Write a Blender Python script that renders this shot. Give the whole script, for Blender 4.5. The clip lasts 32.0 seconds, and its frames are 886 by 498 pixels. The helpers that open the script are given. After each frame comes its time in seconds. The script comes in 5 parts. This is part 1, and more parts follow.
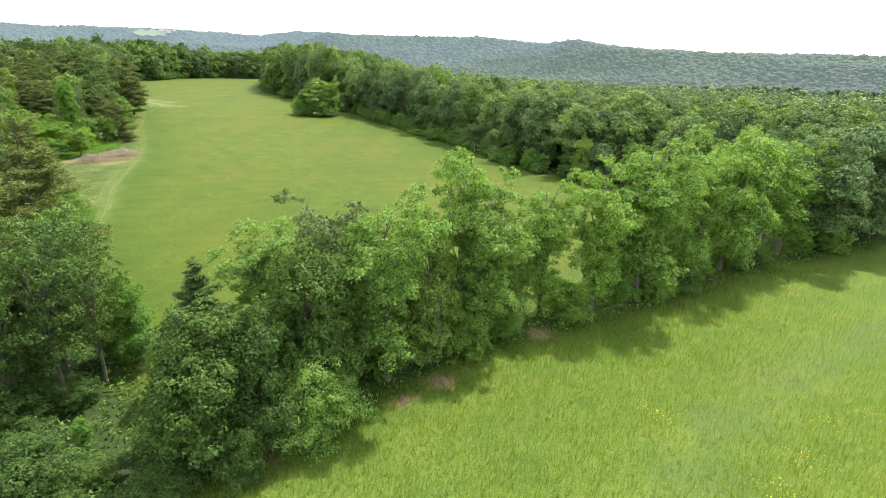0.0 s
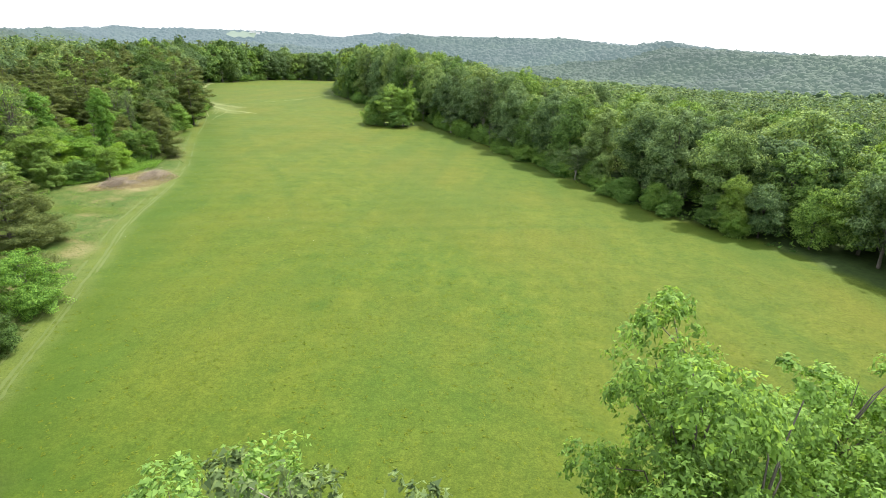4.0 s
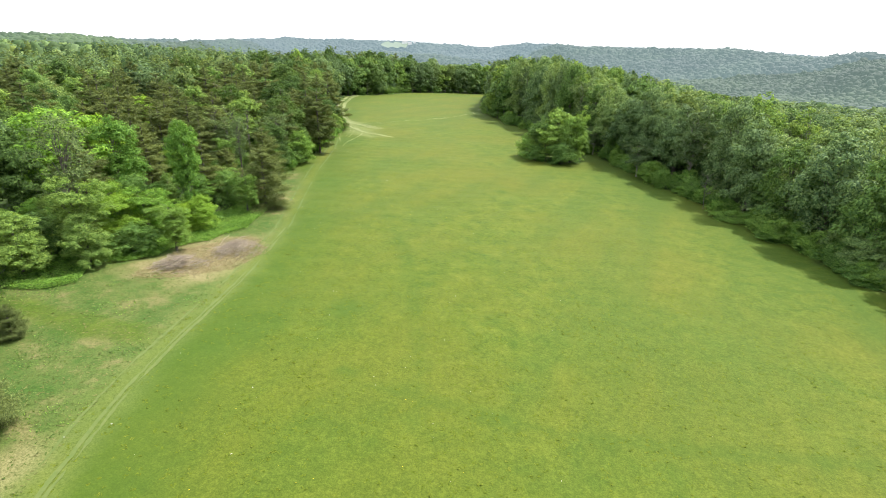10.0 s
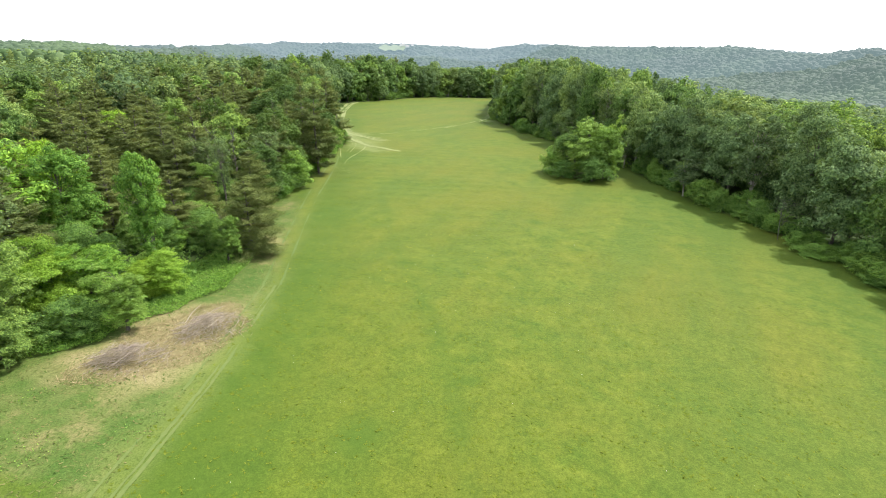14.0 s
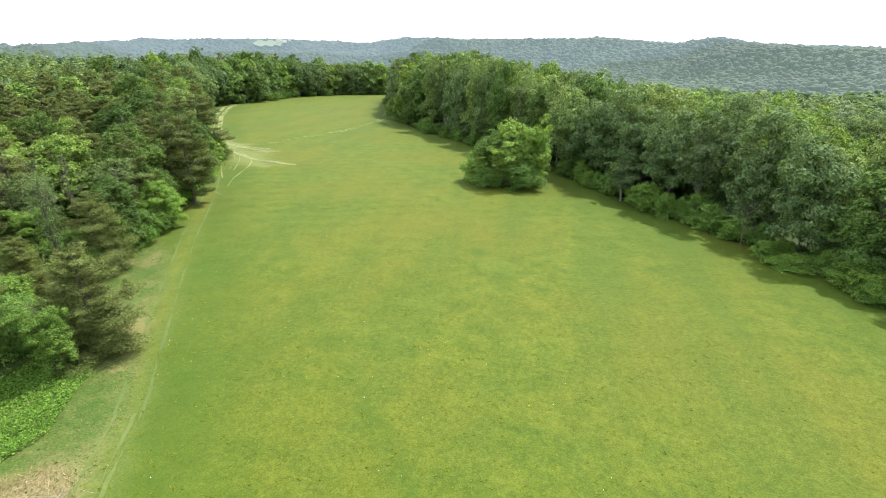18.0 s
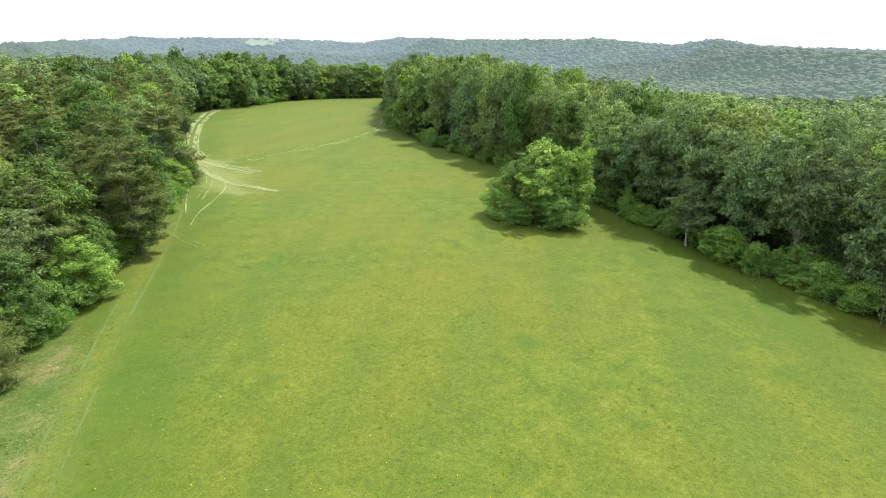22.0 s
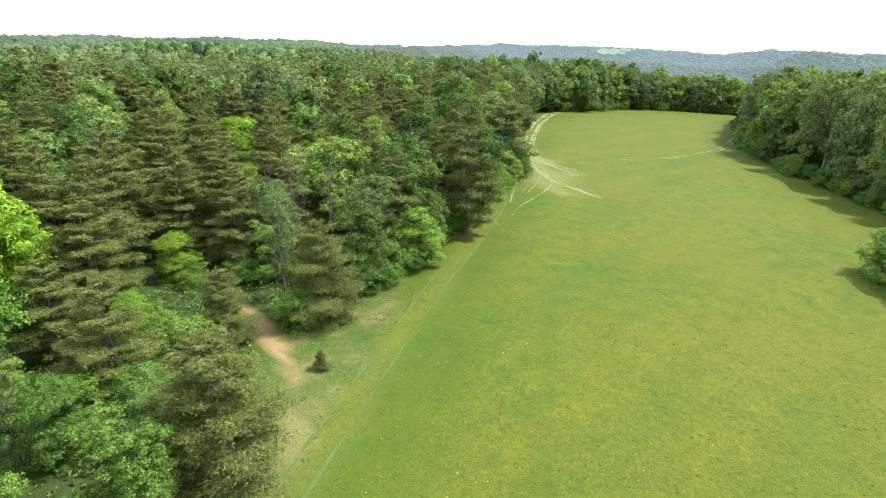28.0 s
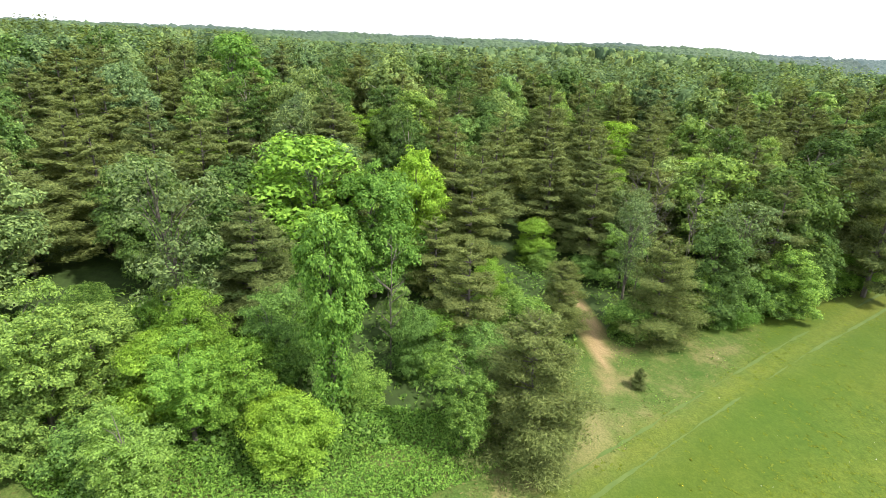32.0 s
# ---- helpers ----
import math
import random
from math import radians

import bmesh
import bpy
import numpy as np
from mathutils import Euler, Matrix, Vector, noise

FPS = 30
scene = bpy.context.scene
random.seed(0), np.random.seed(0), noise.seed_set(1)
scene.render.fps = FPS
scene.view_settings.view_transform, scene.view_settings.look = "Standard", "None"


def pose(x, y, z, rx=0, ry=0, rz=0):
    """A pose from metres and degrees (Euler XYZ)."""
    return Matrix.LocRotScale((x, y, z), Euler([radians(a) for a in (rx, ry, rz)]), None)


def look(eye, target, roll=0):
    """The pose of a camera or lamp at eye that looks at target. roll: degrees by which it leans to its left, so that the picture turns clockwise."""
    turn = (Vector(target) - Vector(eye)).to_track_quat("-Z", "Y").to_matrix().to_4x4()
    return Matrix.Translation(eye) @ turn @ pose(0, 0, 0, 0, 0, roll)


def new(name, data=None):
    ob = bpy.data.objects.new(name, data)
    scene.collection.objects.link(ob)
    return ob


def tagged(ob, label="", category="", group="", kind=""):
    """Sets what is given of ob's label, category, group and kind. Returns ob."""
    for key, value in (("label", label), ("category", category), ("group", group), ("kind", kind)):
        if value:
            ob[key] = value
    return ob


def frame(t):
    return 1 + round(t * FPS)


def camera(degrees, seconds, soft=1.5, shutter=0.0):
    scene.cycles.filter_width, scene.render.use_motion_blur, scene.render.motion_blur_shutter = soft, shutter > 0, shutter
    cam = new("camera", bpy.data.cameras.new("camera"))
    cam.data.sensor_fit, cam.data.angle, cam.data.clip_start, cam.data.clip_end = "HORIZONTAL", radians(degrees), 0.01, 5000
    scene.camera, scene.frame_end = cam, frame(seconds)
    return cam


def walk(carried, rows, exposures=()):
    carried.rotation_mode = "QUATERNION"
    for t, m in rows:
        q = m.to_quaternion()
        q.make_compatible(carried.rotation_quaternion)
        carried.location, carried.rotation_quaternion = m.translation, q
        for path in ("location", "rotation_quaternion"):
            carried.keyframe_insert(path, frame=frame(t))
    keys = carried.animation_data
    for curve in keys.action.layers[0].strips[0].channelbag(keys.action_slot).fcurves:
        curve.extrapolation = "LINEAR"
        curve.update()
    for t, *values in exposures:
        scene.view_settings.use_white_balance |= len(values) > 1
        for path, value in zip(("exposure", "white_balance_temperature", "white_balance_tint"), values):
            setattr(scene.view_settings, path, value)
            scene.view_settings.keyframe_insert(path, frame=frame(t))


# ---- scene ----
cam = camera(79.0, 32.0, soft=0.6)
METRES, EYE, TILT, LEAN, TURN = 115.0, 20.0, -2.6, 1.7, 0.0
ROWS = [
    (0.0, 0.0, 0.0, 0.0, 1.09, -19.05, -3.15),
    (0.5, -0.0039, 0.0234, 0.0004, 1.05, -19.06, -3.11),
    (1.0, -0.008, 0.0471, 0.001, 0.98, -19.07, -3.06),
    (1.5, -0.0123, 0.0713, 0.0015, 0.94, -19.03, -3.02),
    (2.0, -0.0168, 0.0959, 0.0021, 0.89, -19.01, -2.96),
    (2.5, -0.0214, 0.1208, 0.003, 0.86, -19.0, -2.91),
    (3.0, -0.0265, 0.146, 0.0038, 1.78, -19.03, -2.95),
    (3.5, -0.0313, 0.1713, 0.0048, 5.49, -19.21, -3.23),
    (5.5, -0.0566, 0.2685, 0.008, 12.98, -19.42, -3.59),
    (6.0, -0.0666, 0.2922, 0.009, 13.48, -19.41, -3.61),
    (6.5, -0.0766, 0.3163, 0.0097, 18.25, -19.65, -3.97),
    (7.0, -0.086, 0.3409, 0.0106, 21.51, -19.81, -4.14),
    (7.5, -0.0971, 0.365, 0.0112, 22.53, -19.84, -4.15),
    (8.0, -0.1093, 0.3885, 0.012, 22.92, -19.77, -4.1),
    (8.5, -0.1222, 0.4114, 0.013, 23.02, -19.66, -4.08),
    (9.0, -0.1349, 0.4334, 0.0136, 23.15, -19.59, -3.98),
    (9.5, -0.1478, 0.4545, 0.0145, 23.26, -19.44, -3.91),
    (10.0, -0.1603, 0.4738, 0.0154, 23.37, -19.35, -3.84),
    (10.5, -0.1721, 0.4914, 0.016, 23.52, -19.27, -3.76),
    (11.0, -0.1835, 0.5077, 0.0167, 23.72, -19.22, -3.67),
    (11.5, -0.1944, 0.5227, 0.0173, 23.88, -19.15, -3.61),
    (12.0, -0.2045, 0.5364, 0.0177, 24.03, -19.09, -3.55),
    (12.5, -0.2139, 0.549, 0.0181, 24.21, -19.08, -3.48),
    (13.0, -0.223, 0.5608, 0.018, 24.39, -19.1, -3.41),
    (13.5, -0.2321, 0.5725, 0.0181, 24.58, -19.18, -3.32),
    (14.0, -0.2399, 0.5861, 0.0186, 23.09, -19.13, -3.05),
    (14.5, -0.2503, 0.5983, 0.0189, 14.68, -18.75, -2.27),
    (15.0, -0.2613, 0.6107, 0.0189, 12.06, -18.63, -2.03),
    (15.5, -0.271, 0.6241, 0.0192, 11.66, -18.66, -1.96),
    (17.5, -0.3078, 0.6874, 0.0203, 11.3, -19.12, -1.91),
    (18.0, -0.3165, 0.7056, 0.0208, 11.23, -19.19, -1.94),
    (18.5, -0.3249, 0.725, 0.0212, 11.17, -19.26, -1.98),
    (19.0, -0.3329, 0.7447, 0.0219, 11.09, -19.3, -2.01),
    (19.5, -0.3408, 0.765, 0.0227, 11.0, -19.33, -2.04),
    (20.0, -0.3486, 0.7861, 0.0235, 10.88, -19.36, -2.07),
    (20.5, -0.3564, 0.8071, 0.0246, 10.8, -19.39, -2.11),
    (21.0, -0.3641, 0.8285, 0.0256, 10.75, -19.39, -2.13),
    (21.5, -0.3717, 0.8492, 0.0266, 10.69, -19.3, -2.17),
    (22.0, -0.3789, 0.8673, 0.0277, 10.58, -19.15, -2.21),
    (22.5, -0.3847, 0.8776, 0.0284, 10.61, -19.08, -2.24),
    (23.0, -0.3898, 0.8798, 0.0274, 13.32, -19.11, -2.52),
    (23.5, -0.3928, 0.88, 0.0264, 17.33, -19.22, -2.8),
    (24.0, -0.3938, 0.8808, 0.0253, 20.48, -19.35, -2.96),
    (24.5, -0.3945, 0.8819, 0.0241, 22.92, -19.42, -3.08),
    (26.5, -0.3967, 0.888, 0.0206, 34.29, -19.87, -3.66),
    (27.0, -0.3985, 0.889, 0.0197, 37.78, -19.97, -3.9),
    (27.5, -0.3996, 0.8898, 0.0193, 41.36, -20.12, -4.11),
    (28.0, -0.4004, 0.8902, 0.0188, 44.59, -20.25, -4.29),
    (28.5, -0.4007, 0.8901, 0.0185, 47.27, -20.37, -4.45),
    (29.0, -0.4007, 0.8895, 0.0186, 49.92, -20.51, -4.61),
    (29.5, -0.4003, 0.8889, 0.0187, 53.21, -20.72, -4.74),
    (30.0, -0.4001, 0.8882, 0.0186, 57.79, -21.07, -4.93),
    (30.5, -0.3999, 0.8877, 0.0186, 63.66, -21.52, -5.12),
    (31.0, -0.3996, 0.8875, 0.019, 70.27, -22.03, -5.26),
    (31.5, -0.3995, 0.8871, 0.019, 76.55, -22.53, -5.33),
    (32.0, -0.3993, 0.8866, 0.0192, 83.2, -22.99, -5.3),
]
walk(cam, [(t, pose(0, 0, EYE, TILT, LEAN, TURN) @ pose(METRES * x, METRES * y, METRES * z, 90 + pitch, roll, yaw)) for t, x, y, z, yaw, pitch, roll in ROWS])

# ---- world, sun ----
SUN_YAW, SUN_EL = -32.0, 56.0   # degrees from +y towards +x is negative yaw
world = bpy.data.worlds.new("sky")
scene.world = world
world.use_nodes = True
wn = world.node_tree.nodes
sky = wn.new("ShaderNodeTexSky")
sky.sky_type = "NISHITA"
sky.sun_disc = False
sky.sun_elevation = radians(SUN_EL)
sky.sun_rotation = radians(-SUN_YAW)
sky.air_density, sky.dust_density, sky.ozone_density = 1.0, 1.5, 1.0
# a thin bright veil of high cloud over the blue
veil = wn.new("ShaderNodeMix")
veil.data_type = "RGBA"
veil.inputs[0].default_value = 0.7
veil.inputs[7].default_value = (9.4, 9.8, 10.2, 1)
world.node_tree.links.new(sky.outputs[0], veil.inputs[6])
wn["Background"].inputs["Strength"].default_value = 0.12
world.node_tree.links.new(veil.outputs[2], wn["Background"].inputs["Color"])
sun = new("sun", bpy.data.lights.new("sun", "SUN"))
sun.data.energy, sun.data.angle, sun.data.color = 4.0, radians(1.6), (1.0, 0.95, 0.87)
sd = Vector((-math.sin(radians(SUN_YAW)) * math.cos(radians(SUN_EL)), math.cos(radians(SUN_YAW)) * math.cos(radians(SUN_EL)), math.sin(radians(SUN_EL))))
sun.matrix_world = look(sd * 300, (0, 0, 0))
scene.view_settings.exposure = 0.85


# ---- materials ----
def material(name):
    m = bpy.data.materials.new(name)
    m.use_nodes = True
    nt = m.node_tree
    return m, nt, nt.nodes["Principled BSDF"], nt.nodes["Material Output"]


def link(nt, a, b):
    nt.links.new(a, b)


def noise_node(nt, scale, detail=4.0, rough=0.6, coords=None):
    n = nt.nodes.new("ShaderNodeTexNoise")
    n.inputs["Scale"].default_value = scale
    n.inputs["Detail"].default_value = detail
    n.inputs["Roughness"].default_value = rough
    if coords is not None:
        link(nt, coords, n.inputs["Vector"])
    return n.outputs["Fac"]


def ramp(nt, fac, stops):
    r = nt.nodes.new("ShaderNodeValToRGB")
    while len(r.color_ramp.elements) < len(stops):
        r.color_ramp.elements.new(0.5)
    for e, (p, c) in zip(r.color_ramp.elements, stops):
        e.position, e.color = p, (*c, 1)
    link(nt, fac, r.inputs[0])
    return r.outputs[0]


def mix(nt, fac, a, b, mode="MIX"):
    n = nt.nodes.new("ShaderNodeMix")
    n.data_type, n.blend_type = "RGBA", mode
    for value, socket in ((fac, n.inputs[0]), (a, n.inputs[6]), (b, n.inputs[7])):
        if hasattr(value, "is_linked"):
            link(nt, value, socket)
        elif isinstance(value, tuple):
            socket.default_value = (*value, 1)
        else:
            socket.default_value = value
    return n.outputs[2]


def math_node(nt, op, a, b):
    n = nt.nodes.new("ShaderNodeMath")
    n.operation = op
    n.use_clamp = True
    for value, socket in ((a, n.inputs[0]), (b, n.inputs[1])):
        if hasattr(value, "is_linked"):
            link(nt, value, socket)
        else:
            socket.default_value = value
    return n.outputs[0]


def leaf_material(name, dark, mid, light, shine=0.45, through_light=0.3, tint="tree", depth=0.75):
    """Leaves: colour varies from tree to tree and from leaf to leaf; some light comes through."""
    m, nt, bsdf, out = material(name)
    geo = nt.nodes.new("ShaderNodeNewGeometry")
    wide = 0.15 if "needles" in name else 0.42 if tint else 0.05
    low, high = tuple(c * (1 - wide) for c in dark), tuple(c * (1 + 0.55 * wide) for c in light)
    colour = ramp(nt, geo.outputs["Random Per Island"], [(0.0, low), (0.5, mid), (1.0, high)])
    if tint:
        if tint == "tree":
            which = nt.nodes.new("ShaderNodeObjectInfo").outputs["Random"]
        elif tint == "each":
            which = nt.nodes.new("ShaderNodeAttribute")
            which.attribute_name = "which"
            which = which.outputs["Fac"]
        else:
            which = noise_node(nt, 0.13, 2, 0.5, nt.nodes.new("ShaderNodeTexCoord").outputs["Object"])
        stops = [(0.0, (0.62, 0.67, 0.64)), (0.25, (0.82, 0.86, 0.86)), (0.5, (1.0, 1.0, 1.0)), (0.68, (1.2, 1.1, 0.85)), (0.85, (1.08, 1.1, 1.0)), (1.0, (1.42, 1.32, 1.0))]
        if tint == "place":
            stops = [(0.3 + 0.4 * at, c) for at, c in stops]
        colour = mix(nt, depth, colour, ramp(nt, which, stops), "MULTIPLY")
    link(nt, colour, bsdf.inputs["Base Color"])
    bsdf.inputs["Roughness"].default_value = shine + 0.15
    bsdf.inputs["Specular IOR Level"].default_value = 0.07
    tr = nt.nodes.new("ShaderNodeBsdfTranslucent")
    link(nt, mix(nt, 1.0, colour, (1.28, 1.16, 0.62), "MULTIPLY"), tr.inputs["Color"])
    ms = nt.nodes.new("ShaderNodeMixShader")
    ms.inputs[0].default_value = through_light
    link(nt, bsdf.outputs[0], ms.inputs[1])
    link(nt, tr.outputs[0], ms.inputs[2])
    link(nt, ms.outputs[0], out.inputs["Surface"])
    return m


def bark_material(name, dark, light, scale=6.0):
    m, nt, bsdf, out = material(name)
    tc = nt.nodes.new("ShaderNodeTexCoord")
    mp = nt.nodes.new("ShaderNodeMapping")
    mp.inputs["Scale"].default_value = (1, 1, 0.25)
    link(nt, tc.outputs["Object"], mp.inputs["Vector"])
    f = noise_node(nt, scale, 6, 0.7, mp.outputs[0])
    link(nt, ramp(nt, f, [(0.3, dark), (0.7, light)]), bsdf.inputs["Base Color"])
    bsdf.inputs["Roughness"].default_value = 0.9
    bump = nt.nodes.new("ShaderNodeBump")
    bump.inputs["Distance"].default_value = 0.03
    link(nt, f, bump.inputs["Height"])
    link(nt, bump.outputs[0], bsdf.inputs["Normal"])
    return m


LEAF = {
    "ash": leaf_material("ash_leaf", (0.152, 0.284, 0.072), (0.217, 0.362, 0.089), (0.279, 0.427, 0.110), 0.4, 0.49, "tree", 0.25),
    "maple": leaf_material("maple_leaf", (0.103, 0.204, 0.059), (0.164, 0.276, 0.076), (0.235, 0.354, 0.094), 0.45, 0.34, "tree", 1.0),
    "oak": leaf_material("oak_leaf", (0.084, 0.160, 0.075), (0.138, 0.225, 0.091), (0.212, 0.299, 0.110), 0.42, 0.28, "tree", 1.0),
    "pine": leaf_material("pine_needles", (0.092, 0.126, 0.043), (0.14, 0.178, 0.058), (0.196, 0.24, 0.08), 0.55, 0.3, "tree", 0.35),
    "bright": leaf_material("young_bright_leaf", (0.17, 0.33, 0.047), (0.23, 0.39, 0.058), (0.30, 0.46, 0.07), 0.45, 0.45),
    # Darker maple leaf copy: shade at the hedge end and corner put into colour
    "shade_dark": leaf_material("shade_darkened_leaf", (0.055, 0.110, 0.030), (0.082, 0.148, 0.037), (0.118, 0.192, 0.047), 0.42, 0.3, "tree", 0.5),
    "vine": leaf_material("vine_leaf", (0.111, 0.248, 0.047), (0.159, 0.308, 0.056), (0.216, 0.367, 0.067), 0.4, 0.37),
    "shrub": leaf_material("shrub_leaf", (0.090, 0.193, 0.051), (0.146, 0.265, 0.064), (0.213, 0.344, 0.079), 0.45, 0.34),
    "hickory": leaf_material("hickory_leaf", (0.101, 0.175, 0.076), (0.156, 0.243, 0.097), (0.222, 0.310, 0.125), 0.45, 0.34, "tree", 1.0),
    "grey": leaf_material("grey_green_leaf", (0.084, 0.141, 0.065), (0.127, 0.193, 0.084), (0.175, 0.244, 0.101), 0.5, 0.34),
    "cedar": leaf_material("cedar_needles", (0.06, 0.11, 0.034), (0.085, 0.145, 0.042), (0.115, 0.178, 0.052), 0.55, 0.25),
    "undergrowth": leaf_material("undergrowth_leaf", (0.078, 0.168, 0.041), (0.125, 0.230, 0.052), (0.184, 0.294, 0.066), 0.45, 0.34, "place"),
    # far broadleaf canopies: darker leaf copies, haze put in as extra blue
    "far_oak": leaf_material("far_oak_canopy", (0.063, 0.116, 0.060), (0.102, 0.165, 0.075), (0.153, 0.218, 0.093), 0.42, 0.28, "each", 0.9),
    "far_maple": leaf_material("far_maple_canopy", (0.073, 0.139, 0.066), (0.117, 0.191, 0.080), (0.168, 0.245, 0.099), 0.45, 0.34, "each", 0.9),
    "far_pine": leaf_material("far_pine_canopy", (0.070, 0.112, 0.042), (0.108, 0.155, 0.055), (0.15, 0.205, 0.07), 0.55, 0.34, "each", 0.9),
}
BARK = bark_material("grey_bark", (0.05, 0.042, 0.034), (0.17, 0.15, 0.12))
PALE_BARK = bark_material("pale_bark", (0.16, 0.14, 0.11), (0.36, 0.33, 0.28))


# ---- the lie of the land ----
def smooth(a, b, x):
    s = np.clip((x - a) / (b - a), 0, 1)
    return s * s * (3 - 2 * s)


def softclamp(v, lo, hi):
    """v inside lo..hi, levelling off over a long way outside."""
    v = np.asarray(v, float)
    over, under = np.maximum(v - hi, 0), np.maximum(lo - v, 0)
    return np.clip(v, lo, hi) + 120 * (1 - np.exp(-over / 120)) - 120 * (1 - np.exp(-under / 120))


def waves(x, y, s, seed):
    """Cheap smooth noise of wavelength s, about -1..1."""
    rng = np.random.default_rng(seed)
    v = 0
    for i in range(6):
        a, p, k = rng.uniform(0, 6.28), rng.uniform(0, 6.28), rng.uniform(0.6, 1.6)
        v = v + np.sin((x * math.cos(a) + y * math.sin(a)) * 6.28 / s * k + p)
    return v / 3.2


# bearing and elevation, in degrees, of the line of the hills
SKYLINE = [(-180, -0.4), (-60, -0.5), (-36, -0.5), (-27, -0.6), (-19, -0.4), (-15, -0.05), (-11, -0.35), (-6, 0), (3, 0.05), (9, 0.02), (14.6, 0.2), (18.3, -0.28), (22, -0.05), (30, 0.04), (38, 0.12), (48, -0.2), (57, 0.15), (66, 0.2), (83, 0.1), (104, 0.05), (120, -0.05), (180, -0.4)]


def land(x, y):
    """The ground's height at x, y."""
    x, y = np.asarray(x, float), np.asarray(y, float)
    xe, ye = softclamp(x, -200, 160), softclamp(y, -120, 400)
    z = 0.217 - 0.02552 * xe - 0.03069 * ye - 0.00002456 * ye * np.abs(ye)
    z = z - 8.0 * smooth(-150, -330, x) * smooth(260, 170, y)
    dx, dy = x + 45, y - 100
    r = np.hypot(dx, dy) + 1e-6
    b = np.degrees(np.arctan2(-dx, dy))
    east = 1 - 0.75 * smooth(25, 70, b) * smooth(170, 120, b)
    far = smooth(330, 700, r)
    valley = -16 - 34 * east
    hills = valley
    rise = np.interp(b, *zip(*SKYLINE))
    rk = np.interp(b, (-60, -27, -5, 10, 17, 38, 50, 140), (880, 930, 1500, 1700, 2300, 2400, 900, 850))
    for rr, wk, el in ((rk, 300, rise + 0.06 * waves(b, b * 0, 9, 5)), (rk * 0.62 + 60 * waves(b, b * 0, 25, 8), 190, rise - 1.1 + 0.5 * waves(b, b * 0, 31, 9) - 4 * smooth(14, 2, b)), (rk * 1.5, 500, rise - 0.12)):
        top = 6 + rr * np.tan(np.radians(el))
        hills = np.maximum(hills, valley + (top - valley) * np.exp(-((r - rr) / wk) ** 2))
    hills = hills + 3.0 * waves(x, y, 260, 21) + 7.0 * smooth(620, 900, r) * (np.exp(-((r - rk * 0.8) / (rk * 0.16)) ** 2)) * waves(x, y, 340, 23)
    return z * (1 - far) + hills * far


# ---- edges of the fields ----
WEST_EDGE = [(-46, 52), (-60, 70), (-73, 84), (-66, 95), (-71, 107), (-79.5, 118.5), (-82.5, 128), (-84, 138), (-91, 155), (-106, 184), (-118, 200), (-148, 241), (-175, 286), (-174, 298), (-168.5, 318), (-172, 342), (-172, 366), (-160, 400), (-137, 424)]
EAST_EDGE = [(26, 92), (16, 101), (9, 111), (2, 125), (-6, 141), (-14, 154), (-22, 166), (-31, 184), (-46, 209), (-58, 224), (-73, 242), (-88, 266), (-102, 302), (-117, 350), (-127, 420)]
HEDGE = [(-14, 20), (-6, 28), (3, 36), (18, 45), (34, 56), (57, 69), (90, 90)]
TRACK = [(-30, 36), (-36, 48), (-42, 61), (-49, 74), (-53.5, 87), (-61, 104), (-76.5, 131), (-89, 155), (-107, 186), (-126, 215), (-147, 248), (-168.7, 287), (-174, 302)]
FIELD = WEST_EDGE + EAST_EDGE[::-1] + [(40, 60), (18, 45), (3, 36), (-6, 28), (-14, 22), (-20, 28), (-28, 38)]
HAYFIELD = [(-14, 17), (-4, 26), (3, 33), (18, 42), (34, 53), (57, 66), (90, 87), (160, 60), (160, -60), (-30, -60), (-30, 0)]


def inside(poly, x, y):
    x, y = np.asarray(x, float), np.asarray(y, float)
    c = np.zeros(x.shape, bool)
    for (x0, y0), (x1, y1) in zip(poly, poly[1:] + poly[:1]):
        c ^= ((y0 > y) != (y1 > y)) & (x < (x1 - x0) * (y - y0) / (y1 - y0 + 1e-12) + x0)
    return c


def off_line(line, x, y):
    """The distance of x, y from a broken line."""
    x, y = np.asarray(x, float), np.asarray(y, float)
    d = np.full(x.shape, 1e9)
    for (x0, y0), (x1, y1) in zip(line, line[1:]):
        l2 = (x1 - x0) ** 2 + (y1 - y0) ** 2
        s = np.clip(((x - x0) * (x1 - x0) + (y - y0) * (y1 - y0)) / l2, 0, 1)
        d = np.minimum(d, np.hypot(x - x0 - s * (x1 - x0), y - y0 - s * (y1 - y0)))
    return d


def spread_line(line, step, passes=14):
    out = []
    for (x0, y0), (x1, y1) in zip(line, line[1:]):
        n = max(1, int(math.hypot(x1 - x0, y1 - y0) / step))
        out += [(x0 + (x1 - x0) * i / n, y0 + (y1 - y0) * i / n) for i in range(n)]
    p = np.array(out + [line[-1]])
    for _ in range(passes):
        p[1:-1] = (p[:-2] + 2 * p[1:-1] + p[2:]) / 4
    return p


def signed(poly, x, y):
    d = off_line(poly + poly[:1], x, y)
    return np.where(inside(poly, x, y), d, -d)


PATH = [(-88, 119), (-82, 119), (-78, 118.2), (-74, 117.2), (-70.5, 115.3), (-67.5, 113.5)]
ROUGH = [(-46, 52), (-60, 70), (-75, 83), (-67, 94), (-70, 107), (-79, 118), (-81, 125), (-81, 133), (-78, 131), (-62, 105), (-54.5, 88), (-50, 74), (-43, 61), (-38, 50)]


